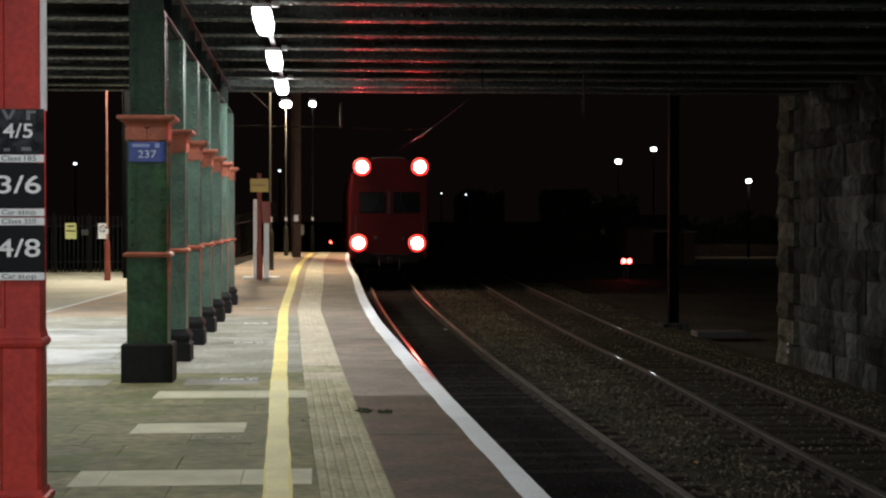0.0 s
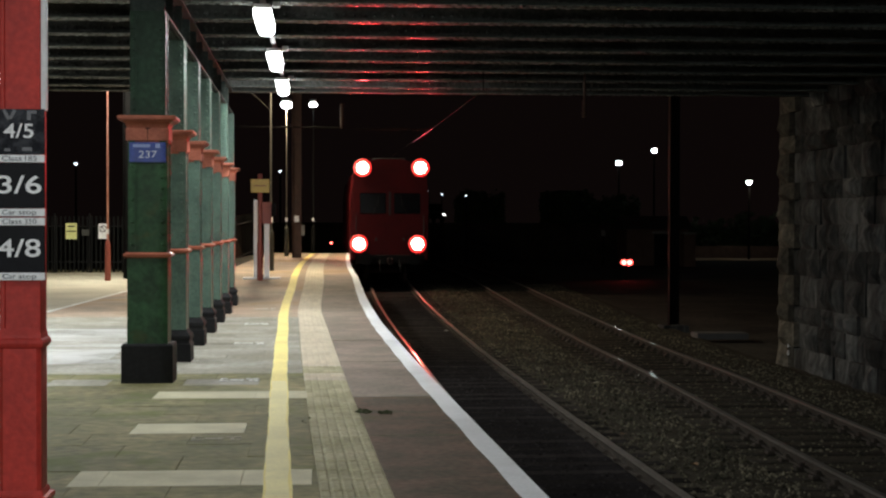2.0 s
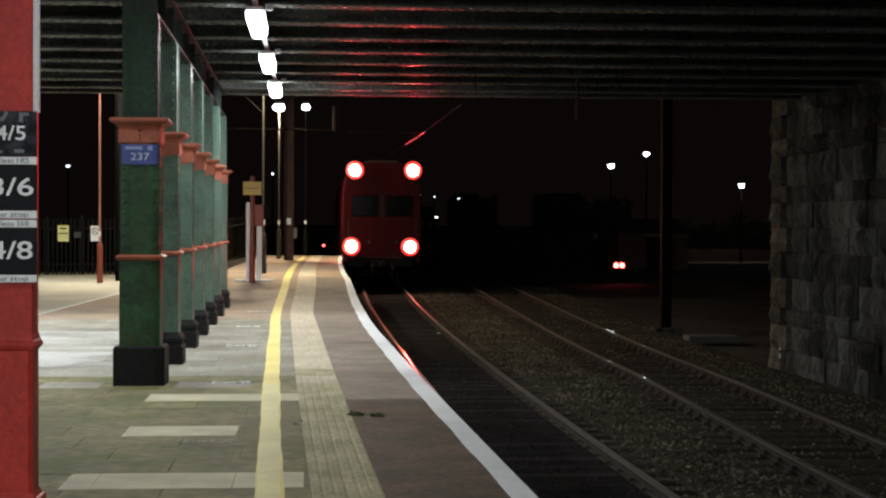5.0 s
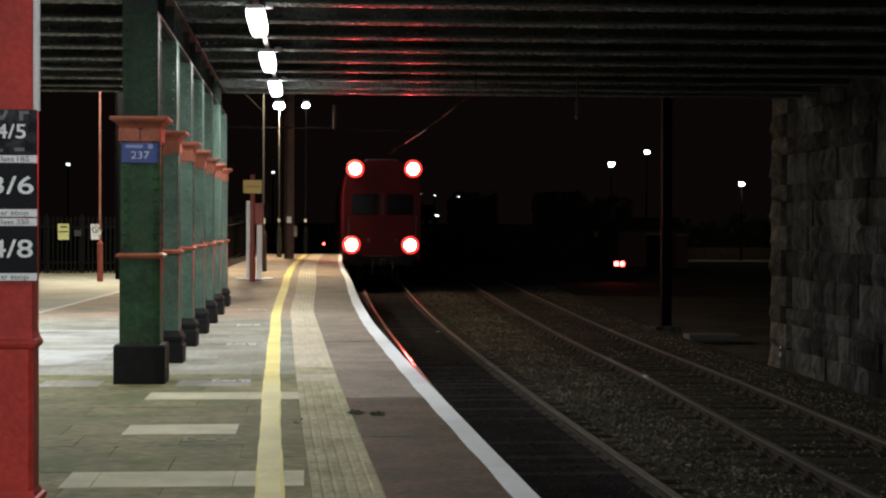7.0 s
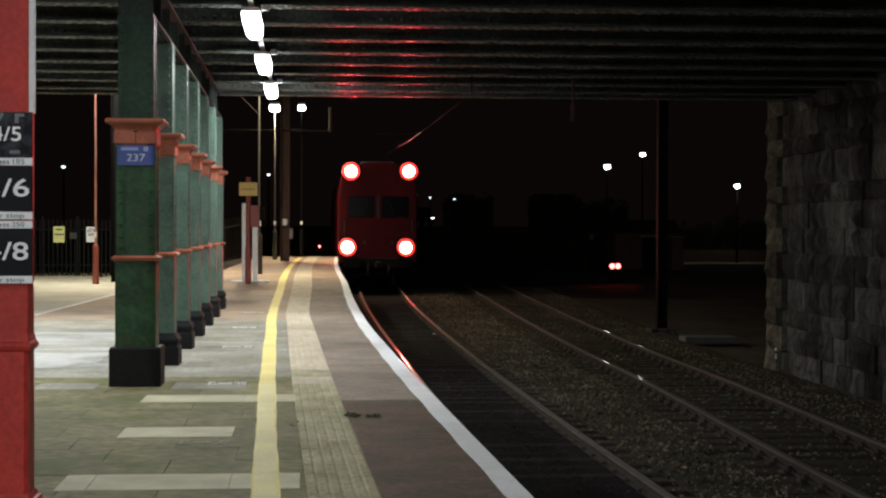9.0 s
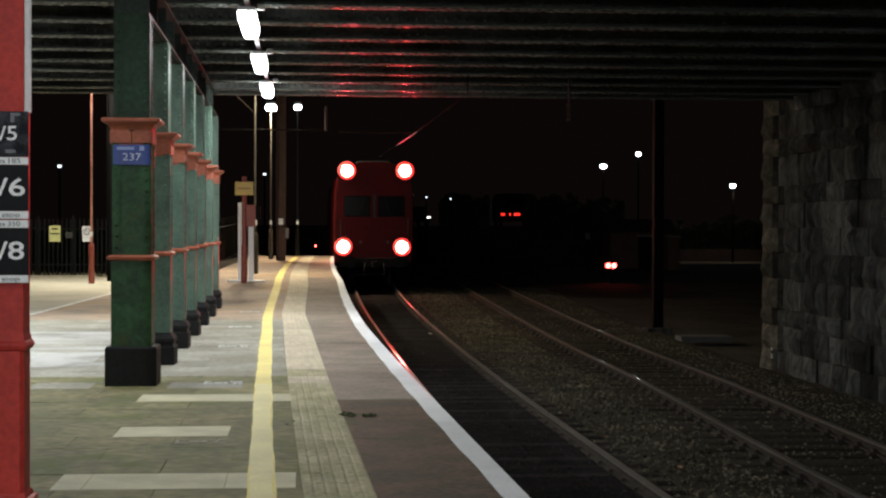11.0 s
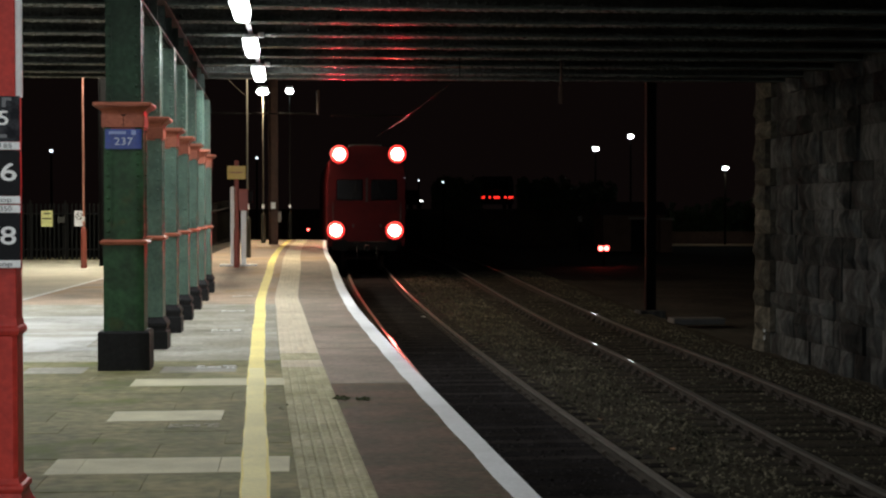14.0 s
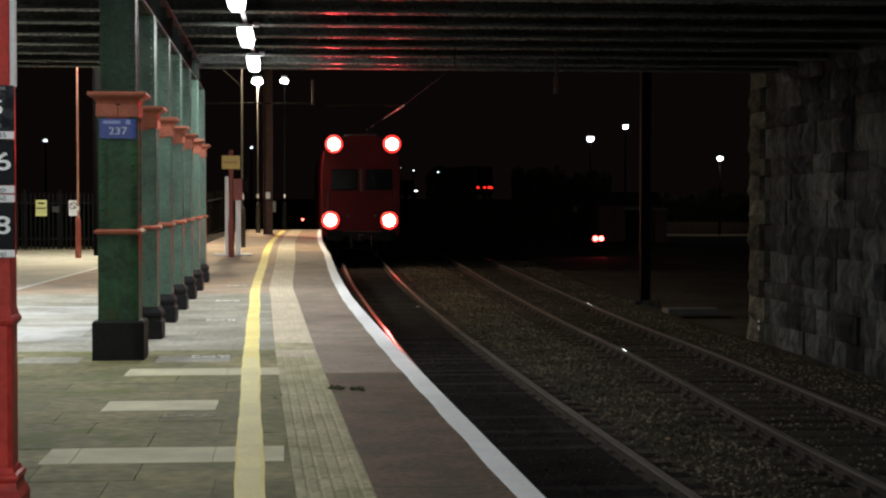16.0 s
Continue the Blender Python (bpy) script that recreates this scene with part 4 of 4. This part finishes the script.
def train():
    x, z = 2.51, rail_z(TRAIN_Y)
    t = thing("train", pose(x, TRAIN_Y, z), "standing train with four red tail lamps, their glare coloured into its body", "train")
    bm = bmesh.new()
    outline = [(-1.38, 1.0), (-1.42, 1.3), (-1.42, 3.3), (-1.34, 4.1), (-1.1, 4.5), (-0.4, 4.66), (0.4, 4.66), (1.1, 4.5), (1.34, 4.1), (1.42, 3.3), (1.42, 1.3), (1.38, 1.0)]
    prism(bm, outline, 0.25, 20)
    part("body", bm, TRAIN_GLARE_RED, t)
    bm = bmesh.new()
    prism(bm, [(px * 0.97, 1.05 + (pz - 1.0) * 0.985) for px, pz in outline], 0.0, 0.26)
    part("cab_front", bm, TRAIN_GLARE_RED, t)
    for s in (-1, 1):
        part("cab_window", boxes(((s * 0.62, -0.012, 3.05), (0.95, 0.03, 0.75)), bevel=0.03), DARK_GLASS, t)
        part("buffer", rods(((s * 0.86, 0.1, 1.05), (s * 0.86, -0.45, 1.05), 0.1), ((s * 0.86, -0.45, 1.05), (s * 0.86, -0.5, 1.05), 0.22), seg=14), FENCE, t)
    for sx in (-1, 1):
        part("handrail", rods(((sx * 1.22, -0.05, 1.7), (sx * 1.22, -0.05, 2.6), 0.016), ((sx * 1.22, 0.02, 1.7), (sx * 1.22, -0.05, 1.7), 0.016), ((sx * 1.22, 0.02, 2.6), (sx * 1.22, -0.05, 2.6), 0.016), seg=8), TRAIN_ROOF, t, "dull steel handrail")
        part("wiper", rods(((sx * 0.62, -0.04, 2.62), (sx * 0.42, -0.05, 3.2), 0.012), ((sx * 0.42, -0.05, 2.95), (sx * 0.4, -0.05, 3.4), 0.01), seg=6), RUBBER, t, "black wiper arm")
        part("lamp_bracket", boxes(((sx * 0.5, -0.03, 1.75), (0.08, 0.06, 0.12)), bevel=0.008), TRAIN_ROOF, t)
        part("brake_hose", rods(((sx * 0.35, -0.08, 1.0), (sx * 0.37, -0.16, 0.75), 0.03), ((sx * 0.37, -0.16, 0.75), (sx * 0.34, -0.1, 0.55), 0.03), seg=8), RUBBER, t)
    part("window_pillar", boxes(((0, -0.015, 3.05), (0.08, 0.03, 0.85)), bevel=0.008), TRAIN_ROOF, t)
    part("buffer_beam", boxes(((0, 0.1, 1.02), (2.5, 0.3, 0.34)), bevel=0.02), FENCE, t)
    part("coupling", boxes(((0, -0.18, 0.95), (0.2, 0.4, 0.25)), bevel=0.03), FENCE, t)
    part("roof_panel", boxes(((0, 10, 4.68), (1.2, 18, 0.08)), bevel=0.02), TRAIN_ROOF, t)
    for yb in (5.6, 16.5):
        bg = part("bogie", boxes(((-0.95, yb, 0.62), (0.12, 3.2, 0.3)), ((0.95, yb, 0.62), (0.12, 3.2, 0.3)), ((0, yb, 0.8), (2.1, 0.5, 0.42)), bevel=0.02), RUBBER, t)
        for dy in (-1.1, 1.1):
            part("wheelset", rods(((-0.82, yb + dy, 0.46), (-0.69, yb + dy, 0.46), 0.46), ((0.69, yb + dy, 0.46), (0.82, yb + dy, 0.46), 0.46), ((-0.7, yb + dy, 0.46), (0.7, yb + dy, 0.46), 0.08), seg=20), MAST, bg)
    for lx, lz in LAMPS:
        tail_lamp(t, lx - x, lz - z, 0.0)


train()
for lx, lz in LAMPS:
    la = bpy.data.lights.new("tail_glow", "SPOT")
    la.energy, la.color, la.spot_size, la.spot_blend, la.shadow_soft_size = 10000 if lz > 2 else 280, (1.0, 0.022, 0.035), radians(12.5 if lz > 2 else 38), 0.6, 0.14
    new("tail_glow", la).matrix_basis = look((lx, TRAIN_Y - 0.25, lz), (0.5 if lz > 2 else lx - 3.0, 0, lz + (3.0 if lz > 2 else 0.6)))


# ---- overhead wire above the platform track ----
bm = bmesh.new()
ys = list(range(27, 93, 3))
for a, c in zip(ys, ys[1:]):
    rod(bm, (track_x(a), a, 3.86 + 0.2 * smooth((a - 38) / 25)), (track_x(c), c, 3.86 + 0.2 * smooth((c - 38) / 25)), 0.003, seg=6)
rod(bm, (track_x(27), 27, 3.86), (track_x(27), 27, 4.17), 0.008, seg=8)
wire = tagged(part("contact_wire", bm, WIRE), "overhead contact wire above the platform track", "wire")
# the wire's glint, modelled as a thin pale bar just below it
part("wire_glint", rods(*[((track_x(a), a, 3.86 + 0.2 * smooth((a - 38) / 25) - 0.008), (track_x(a + 1), a + 1, 3.86 + 0.2 * smooth((a - 37) / 25) - 0.008), 0.006) for a in range(38, 45)], seg=8), GALV, wire, "pale bar standing for a glint on the wire")

hang = thing("wire_support", pose(4.55, 27.5, 0), "insulated overhead wire support hanging under the bridge", "wire support")
part("rod", rods(((0, 0, 3.44), (0, 0, 4.86), 0.02), seg=8), MAST, hang)
part("insulator", rods(*[((0, 0, 3.46 + 0.05 * i), (0, 0, 3.49 + 0.05 * i), 0.05, 0.03) for i in range(6)], seg=10), MAST, hang)

# ---- distance ----
def far_lamp(x, y, z, size, label):
    zb = EARTH_Z + 0.5 * smooth((y - 30) / 40) - (0.0 if x > 0.5 else 0.3)
    p = thing("street_lamp", pose(x, y, zb), label, "street lamp", "far street lamps")
    part("pole", rods(((0, 0, 0), (0, 0, z - zb), 0.09, 0.05), seg=8), FENCE, p)
    h = part("lantern", boxes(((0, 0, z - zb + size * 0.3), (size * 1.1, size * 0.8, size * 0.2)), bevel=0.02), GALV, p)
    part("lens", boxes(((0, -0.02, z - zb), (size * 0.8, size * 0.6, size * 0.66)), bevel=size * 0.22), FAR_LED if size > 0.3 else DIM_LED, h, "glowing white lens")


def red_signal(x, y, z, gap, size, label):
    zb = rail_z(min(y, 90)) - 0.25 if x > 0.5 else platform_z(y)
    s = thing("ground_signal", pose(x, y, zb), label, "signal", "red signals")
    part("post", rods(((0, 0.06, 0), (0, 0.06, z - zb), 0.06), seg=8), FENCE, s)
    part("head", boxes(((0, 0.05, z - zb), (gap + 3 * size, 0.1, 3 * size)), bevel=0.02), RUBBER, s)
    for k in ((-1, 1) if gap else (0,)):
        part("lens", rods(((k * gap / 2, 0.0, z - zb), (k * gap / 2, -0.04, z - zb), size, size * 0.9), seg=14), SMALL_RED, s, "lit glowing red ring for the lamp's glare")


far_lamp(22.5, 120, 6.25, 0.54, "bright white street lamp on a tall pole")
far_lamp(23.1, 110, 6.72, 0.42, "white street lamp on a tall pole")
far_lamp(30.36, 112, 4.6, 0.46, "white street lamp on a pole by the yard")
far_lamp(-13.47, 90, 4.88, 0.26, "small white street lamp beyond the fence")
far_lamp(-2.35, 95, 4.68, 0.2, "small white street lamp beyond the platform")
far_lamp(8.74, 130, 4.21, 0.09, "small far white lamp")
far_lamp(10.6, 140, 4.2, 0.2, "small far white lamp")
far_lamp(8.64, 95, 3.28, 0.15, "small far white lamp")
red_signal(0.6, 88, 0.55, 0.0, 0.06, "small red signal light beyond the platform end")
red_signal(13.5, 70, -0.08, 0.26, 0.12, "ground signal with two red lights beside the tracks")


def far_yard():
    z = EARTH_Z + 0.5
    h = thing("brick_hut", pose(20.3, 97, z), "small brick hut with a slate roof beyond the tracks", "hut")
    part("wall", boxes(((0, 0, 1.1), (3.8, 3.0, 2.2))), BRICK_WALL, h)
    bm = bmesh.new()
    prism(bm, [(-1.8, 2.2), (1.8, 2.2), (0, 3.0)], -2.1, 2.1)
    bmesh.ops.rotate(bm, matrix=Matrix.Rotation(math.pi / 2, 3, "Z"), verts=bm.verts)
    part("roof", bm, SLATE, h)
    part("door", boxes(((0.2, -1.53, 0.95), (0.85, 0.06, 1.9))), RUBBER, h, "dark door")
    part("lintel", boxes(((0.2, -1.54, 2.0), (1.1, 0.08, 0.14))), CONCRETE, h, "pale lintel")
    p = thing("gate_pier", pose(21.6, 93, z), "brick gate pier beside the yard", "pier")
    part("shaft", boxes(((0, 0, 0.95), (0.7, 0.7, 1.9)), bevel=0.02), BRICK_WALL, p)
    part("cap", boxes(((0, 0, 1.96), (0.84, 0.84, 0.12)), bevel=0.02), CONCRETE, p)
    m = thing("marker_post", pose(17.05, 96, z), "short post with a pale marker plate", "post")
    part("post", rods(((0, 0, 0), (0, 0, 2.0), 0.05), seg=8), FENCE, m)
    part("marker_plate", boxes(((0, -0.07, 1.95), (0.26, 0.02, 0.36))), CONCRETE, m, "pale plate")
    tagged(part("yard_road", boxes(((30.0, 112.5, z + 0.01), (11, 7.0, 0.03))), BEIGE), "pale surfaced yard under a street lamp", "road", kind="structure")
    tagged(part("yard_wall", boxes(((30.5, 117.0, z + 0.45), (8, 0.3, 0.9)), bevel=0.03), BRICK_WALL), "low brick wall along the yard", "wall")


far_yard()
yard = bpy.data.lights.new("yard_glow", "SPOT")
yard.energy, yard.color, yard.spot_size, yard.spot_blend, yard.shadow_soft_size = 35, (1.0, 0.8, 0.55), radians(110), 0.6, 0.2
new("yard_glow", yard).matrix_basis = look((30.36, 111.7, 4.3), (30.2, 112.6, -0.8))


def bush(x, y, z, w, h, seed):
    """A dark shrub: stems and a crown of many small leaves with gaps."""
    b = thing("bush", pose(x, y, z), "dark leafy bush on the bank", "bush", "bushes")
    rng = np.random.default_rng(seed)
    stems = [((rng.uniform(-w / 4, w / 4), 0, -0.1), (rng.uniform(-w / 2, w / 2), rng.uniform(-0.4, 0.4), h * rng.uniform(0.5, 0.9)), 0.05, 0.015) for i in range(9)]
    part("stem", rods(*stems, seg=6), BARK, b)
    n = 9500
    c = np.stack([rng.uniform(-w / 2, w / 2, n), rng.normal(0, 0.45, n), rng.uniform(0, h, n)], 1)
    lump = np.array([noise.noise(Vector((p[0] * 1.3 + seed, p[1], p[2] * 1.3))) for p in c])
    c = c[(c[:, 2] < h * (0.75 + 0.5 * lump)) & (lump > -0.55)]
    m = len(c)
    d = rng.normal(0, 1, (m, 4, 3)) * 0.085
    v = (c[:, None] + d).reshape(-1, 3)
    f = [(4 * i, 4 * i + 1, 4 * i + 2) for i in range(m)] + [(4 * i, 4 * i + 2, 4 * i + 3) for i in range(m)]
    me = bpy.data.meshes.new("crown")
    me.from_pydata(v.tolist(), [], f)
    me.materials.append(LEAF)
    new("crown", me).parent = b


tagged(part("embankment", boxes(((8, 118, 0.2), (32, 22, 2.9))), EARTH), "dark earth bank carrying the road", "bank", kind="structure")
tagged(part("road", boxes(((8, 116, 1.66), (31.6, 7, 0.06))), ROAD), "asphalt road on the bank", "road", kind="structure")
bush(10.85, 109.0, 1.65, 3.2, 2.3, 3)
bush(16.8, 109.0, 1.65, 3.4, 2.3, 5)
bush(20.2, 109.2, 1.65, 3.2, 2.0, 8)
bush(33.4, 119.0, EARTH_Z + 0.5, 4.5, 3.4, 12)
bush(28.6, 119.0, EARTH_Z + 0.5, 4.5, 3.0, 15)

# the van that passes on the far road
van = thing("van", pose(17.8, 115, 1.69), "dark van with red rear lamps on the far road", "van")
bm = bmesh.new()
prism(bm, [(-1.2, 0.35), (-1.23, 0.9), (-1.18, 2.0), (-1.05, 2.3), (1.05, 2.3), (1.18, 2.0), (1.23, 0.9), (1.2, 0.35)], -2.4, 2.4)
part("body", bm, VAN_PAINT, van)
part("rear_window", boxes(((0, -2.41, 1.65), (1.7, 0.03, 0.6)), bevel=0.02), DARK_GLASS, van)
part("bumper", boxes(((0, -2.45, 0.42), (2.15, 0.12, 0.2)), bevel=0.02), RUBBER, van)
for x, w in ((-1.0, 0.3), (-0.5, 0.12), (0.0, 0.46), (0.62, 0.16), (1.0, 0.34)):
    part("brake_lamp", boxes(((x, -2.43, 0.82), (w, 0.05, 0.15)), bevel=0.02), BRAKE, van, "lit red rear lamp")
for sx in (-1, 1):
    for yy in (-1.5, 1.5):
        wh = part("wheel", rods(((sx * 0.95, yy, 0.33), (sx * 1.16, yy, 0.33), 0.33), seg=16), RUBBER, van)
        part("rim", rods(((sx * 1.15, yy, 0.33), (sx * 1.175, yy, 0.33), 0.19), seg=12), GALV, wh)


# the car that pulls up on the far road, facing the platforms
car = thing("car", pose(8.2, 116, 1.69), "dark car with lit headlamps waiting on the far road", "car")
bm = bmesh.new()
side = [(-1.9, 0.3), (-2.0, 0.7), (-1.15, 0.92), (-0.55, 1.38), (0.75, 1.42), (1.5, 0.98), (2.0, 0.9), (2.05, 0.35)]
prism(bm, side, -0.84, 0.84)
bmesh.ops.rotate(bm, matrix=Matrix.Rotation(math.pi / 2, 3, "Z"), verts=bm.verts)
part("body", bm, VAN_PAINT, car)
bm = boxes(((0, -0.86, 1.15), (1.45, 0.03, 0.62)), bevel=0.01)
bmesh.ops.rotate(bm, cent=(0, -0.86, 1.15), matrix=Matrix.Rotation(radians(-52), 3, "X"), verts=bm.verts)
part("windscreen", bm, DARK_GLASS, car)
part("bumper", boxes(((0, -1.97, 0.42), (1.66, 0.14, 0.2)), bevel=0.03), RUBBER, car)
for sx in (-1, 1):
    part("headlamp", boxes(((sx * 0.74, -1.98, 0.6), (0.26, 0.06, 0.09)), bevel=0.03), HEADLAMP, car, "lit white headlamp")
    for yy in (-1.25, 1.25):
        wh = part("wheel", rods(((sx * 0.66, yy, 0.31), (sx * 0.86, yy, 0.31), 0.31), seg=16), RUBBER, car)
        part("rim", rods(((sx * 0.85, yy, 0.31), (sx * 0.875, yy, 0.31), 0.18), seg=12), GALV, wh)


# ---- painted marks and small growth on the platform ----
FAINT = mat("almost_gone_marking", (0.3, 0.29, 0.22), 0.75, vary=0.3, scale=25, tint=(0.2, 0.19, 0.11), amount=0.4)


def ground_mark(x, y, w, d, paint=FADED):
    """A stencilled line of lettering on the paving that can no longer be read: bars."""
    g = thing("stencil", pose(x, y, 0), "faded white stencilled marking on the platform", "marking", "stencilled markings")
    for dx, dy, ww, dd in ((-0.42, 0, 0.06, 0.95), (-0.34, 0.38, 0.12, 0.2), (-0.3, -0.3, 0.16, 0.22), (-0.1, -0.05, 0.2, 0.4), (0.07, -0.05, 0.1, 0.6), (0.22, 0.38, 0.1, 0.2), (0.3, -0.1, 0.07, 0.7), (0.4, 0.3, 0.14, 0.3), (0.42, -0.3, 0.1, 0.3)):
        part("bar", boxes(((dx * w, dy * d, 0.003), (ww * w, dd * d, 0.003))), paint, g)


for x, y, w, d in ((-0.83, 16.5, 0.42, 0.3), (-0.95, 21.55, 0.42, 0.3), (-1.02, 25.7, 0.4, 0.3), (-1.02, 30.2, 0.4, 0.3), ):
    ground_mark(x, y, w, d)
ground_mark(-0.77, 12.0, 0.4, 0.2, FAINT)


def weeds(x, y, n, seed):
    rng = random.Random(seed)
    bm = bmesh.new()
    for i in range(n):
        a, r = rng.uniform(0, 6.28), rng.uniform(0.012, 0.04)
        px, py = x + rng.gauss(0, 0.026), y + rng.gauss(0, 0.05)
        vs = [bm.verts.new((px, py, 0)), bm.verts.new((px + r * math.cos(a) - 0.012, py + r * math.sin(a), rng.uniform(0.008, 0.03))), bm.verts.new((px + 1.5 * r * math.cos(a), py + 1.5 * r * math.sin(a), rng.uniform(0.004, 0.02))), bm.verts.new((px + r * math.cos(a) + 0.012, py + r * math.sin(a) + 0.012, rng.uniform(0.008, 0.025)))]
        bm.faces.new(vs)
    tagged(part("weed", bm, WEED), "small green weeds in a paving joint", "weed", kind="stuff")


for y in (8.9, 12.1, 14.79, 18.6, 22.0):
    strip("tarmac_seam", lambda q: edge_x(q) - 0.885, lambda q: edge_x(q) - 0.2, lambda q: 0.0025, y, y + 0.03, 0.03, JOINT, "mossy seam across the platform tarmac", "seam", thick=0.002)
weeds(0.368, 13.58, 40, 1)
weeds(0.555, 13.5, 34, 2)
weeds(-0.1, 13.0, 5, 3)


def fallen_leaf(x, y, z, material, label, kind):
    """A curled leaf or scrap: a small lobed blade folded along its rib."""
    bm = bmesh.new()
    rim = [(0.0, -0.05), (0.035, -0.03), (0.045, 0.01), (0.02, 0.05), (0.0, 0.075)]
    rib = [bm.verts.new((0, v, 0.004)) for u, v in rim]
    for s in (-1, 1):
        side = [rib[0]] + [bm.verts.new((s * u, v, 0.004 + 0.5 * u)) for u, v in rim[1:4]] + [rib[-1]]
        for i in range(4):
            loop = [q for k, q in enumerate((rib[i], rib[i + 1], side[i + 1], side[i])) if q not in (rib[i], rib[i + 1], side[i + 1], side[i])[:k]]
            if len(loop) > 2:
                bm.faces.new(loop)
    bm.transform(pose(x, y, z, 0, 0, 50 * y))
    tagged(part(kind, bm, material), label, kind.split("_")[-1])


DRY_LEAF = mat("dry_brown_leaf", (0.24, 0.13, 0.06), 0.8, vary=0.3, scale=30)
fallen_leaf(4.37, 18.48, rail_z(18.48) - 0.115, DRY_LEAF, "dry brown fallen leaf on the ballast", "fallen_leaf")
fallen_leaf(4.05, 21.2, rail_z(21.2) - 0.115, DRY_LEAF, "dry brown fallen leaf on the ballast", "fallen_leaf")
fallen_leaf(3.22, 41.19, rail_z(41.19) - 0.15, FADED, "pale scrap of paper lying beside the rail", "paper_scrap")


# ---- paving pieces ----
def paving():
    ground = tagged(part("paving", boxes(((-3.0, 11.8, -0.029), (5.2, 31.7, 0.03))), JOINT), "grey-green concrete paving slabs with pale bands", "pavement", kind="structure")
    cache = {}

    def piece(x0, x1, y0, y1, material, dz):
        key = (round(x1 - x0, 2), round(y1 - y0, 2), material.name)
        if key not in cache:
            cache[key] = mesh("paver", boxes(((0, 0, -0.02), (x1 - x0 - 0.003, y1 - y0 - 0.003, 0.04)), bevel=0.0014), material)
        o = new("paver", cache[key])
        o.parent = ground
        o.matrix_basis = pose((x0 + x1) / 2, (y0 + y1) / 2, dz, random.uniform(-0.12, 0.12), random.uniform(-0.12, 0.12))

    rng = random.Random(11)
    y = 27.69 - 0.615 * 46
    row = 0
    bands = {10.2: (-1.54, -0.05, (0.44, 0.86, 0.2)), 12.7: (-1.45, -0.58, (0.88,)), 15.15: (-1.53, -0.1, (0.5, 0.95))}
    while y < 27.6:
        y1 = y + 0.615
        right = edge_x(y + 0.3) - 1.328
        band = [v for k, v in bands.items() if y <= k < y1]
        x = right
        if band:
            b0, b1, widths = band[0]
            if b1 < right - 0.2:
                piece(b1, right, y, y1, MOSSY_PAVER, 0)
            c = b1
            for w in widths:
                n = max(c - w, b0)
                if c - n > 0.1:
                    piece(n, c, y, y1, LIGHT_PAVER, 0.001)
                c = n
            x = b0
        first = 0.45 if row % 2 else 0.9
        while x > -5.5:
            w = first if first else rng.choice((0.9, 0.9, 0.75, 0.6))
            first = 0
            piece(max(x - w, -5.62), x, y, y1, MOSSY_PAVER if y + rng.uniform(-1.7, 1.7) < 16.7 and x > -4.6 else WORN_PAVER if 18.4 < y < 24.6 and x < -1.9 else PAVER, rng.uniform(-0.003, 0.001))
            x -= w
        y = y1
        row += 1


paving()


strip("paving_margin", lambda y: lane_x(y) - 1.4, lambda y: lane_x(y) - 1.322, lambda y: -0.004, -3.0, 27.7, 0.4, MOSSY_PAVER, "narrow mossy margin beside the tactile strip", "pavement", thick=0.02)


def tactile():
    ground = tagged(part("tactile_bed", boxes(((-0.1, 2, -0.1), (0.3, 10, 0.04))), JOINT), "buff ribbed tactile paving strip", "pavement", kind="structure")
    w, l = 0.435, 0.4
    bm = bmesh.new()
    box(bm, (0, 0, -0.02), (w - 0.004, l - 0.006, 0.036))
    for i in range(6):
        x = -w / 2 + (i + 0.5) * w / 6
        a = [bm.verts.new((x + sx * 0.029, sy * (l / 2 - 0.012), -0.002)) for sx, sy in ((-1, -1), (1, -1), (1, 1), (-1, 1))]
        b = [bm.verts.new((x + sx * 0.022, sy * (l / 2 - 0.02), 0.0045)) for sx, sy in ((-1, -1), (1, -1), (1, 1), (-1, 1))]
        bm.faces.new(b)
        for k in range(4):
            bm.faces.new((a[k], a[(k + 1) % 4], b[(k + 1) % 4], b[k]))
    me = mesh("tile", bm, TACTILE)
    worn = me.copy()
    worn.materials[0] = WORN_TACTILE
    y = -3.0
    while y < 63.8:
        d = 0.2
        o = new("tile", me if y < 16.6 or 17.4 < y < 18.2 else worn)
        o.parent = ground
        slope = math.degrees(math.atan2(platform_z(y + d) - platform_z(y - d), 2 * d))
        turn = math.degrees(math.atan2(lane_x(y + d) - lane_x(y - d), 2 * d))
        o.matrix_basis = pose(lane_x(y) - 1.108, y, platform_z(y), slope, 0, -turn)
        y += l


tactile()


def motions():
    # depth 115: the van creeps along the far road from right to left behind the bushes
    rows = [(0.0, 17.8), (8.4, 17.8), (9.2, 17.2), (10.4, 15.15), (11.3, 14.95), (12.0, 14.9), (12.5, 14.72), (13.0, 14.4), (13.5, 14.2),
            (14.0, 14.05), (14.5, 13.78), (15.0, 13.55), (15.5, 13.3), (16.0, 12.95)]
    walk(van, [(t, pose(x, 115, 1.69)) for t, x in rows])
    # the car rolls forward out from behind the train and stops
    walk(car, [(t, pose(x, y, 1.69, 0, 0, 10)) for t, x, y in ((0.0, 6.3, 119.8), (0.5, 6.75, 118.8), (0.8, 7.35, 118.0), (1.0, 7.73, 117.6), (1.2, 7.86, 117.5), (16.0, 7.86, 117.5))])


motions()
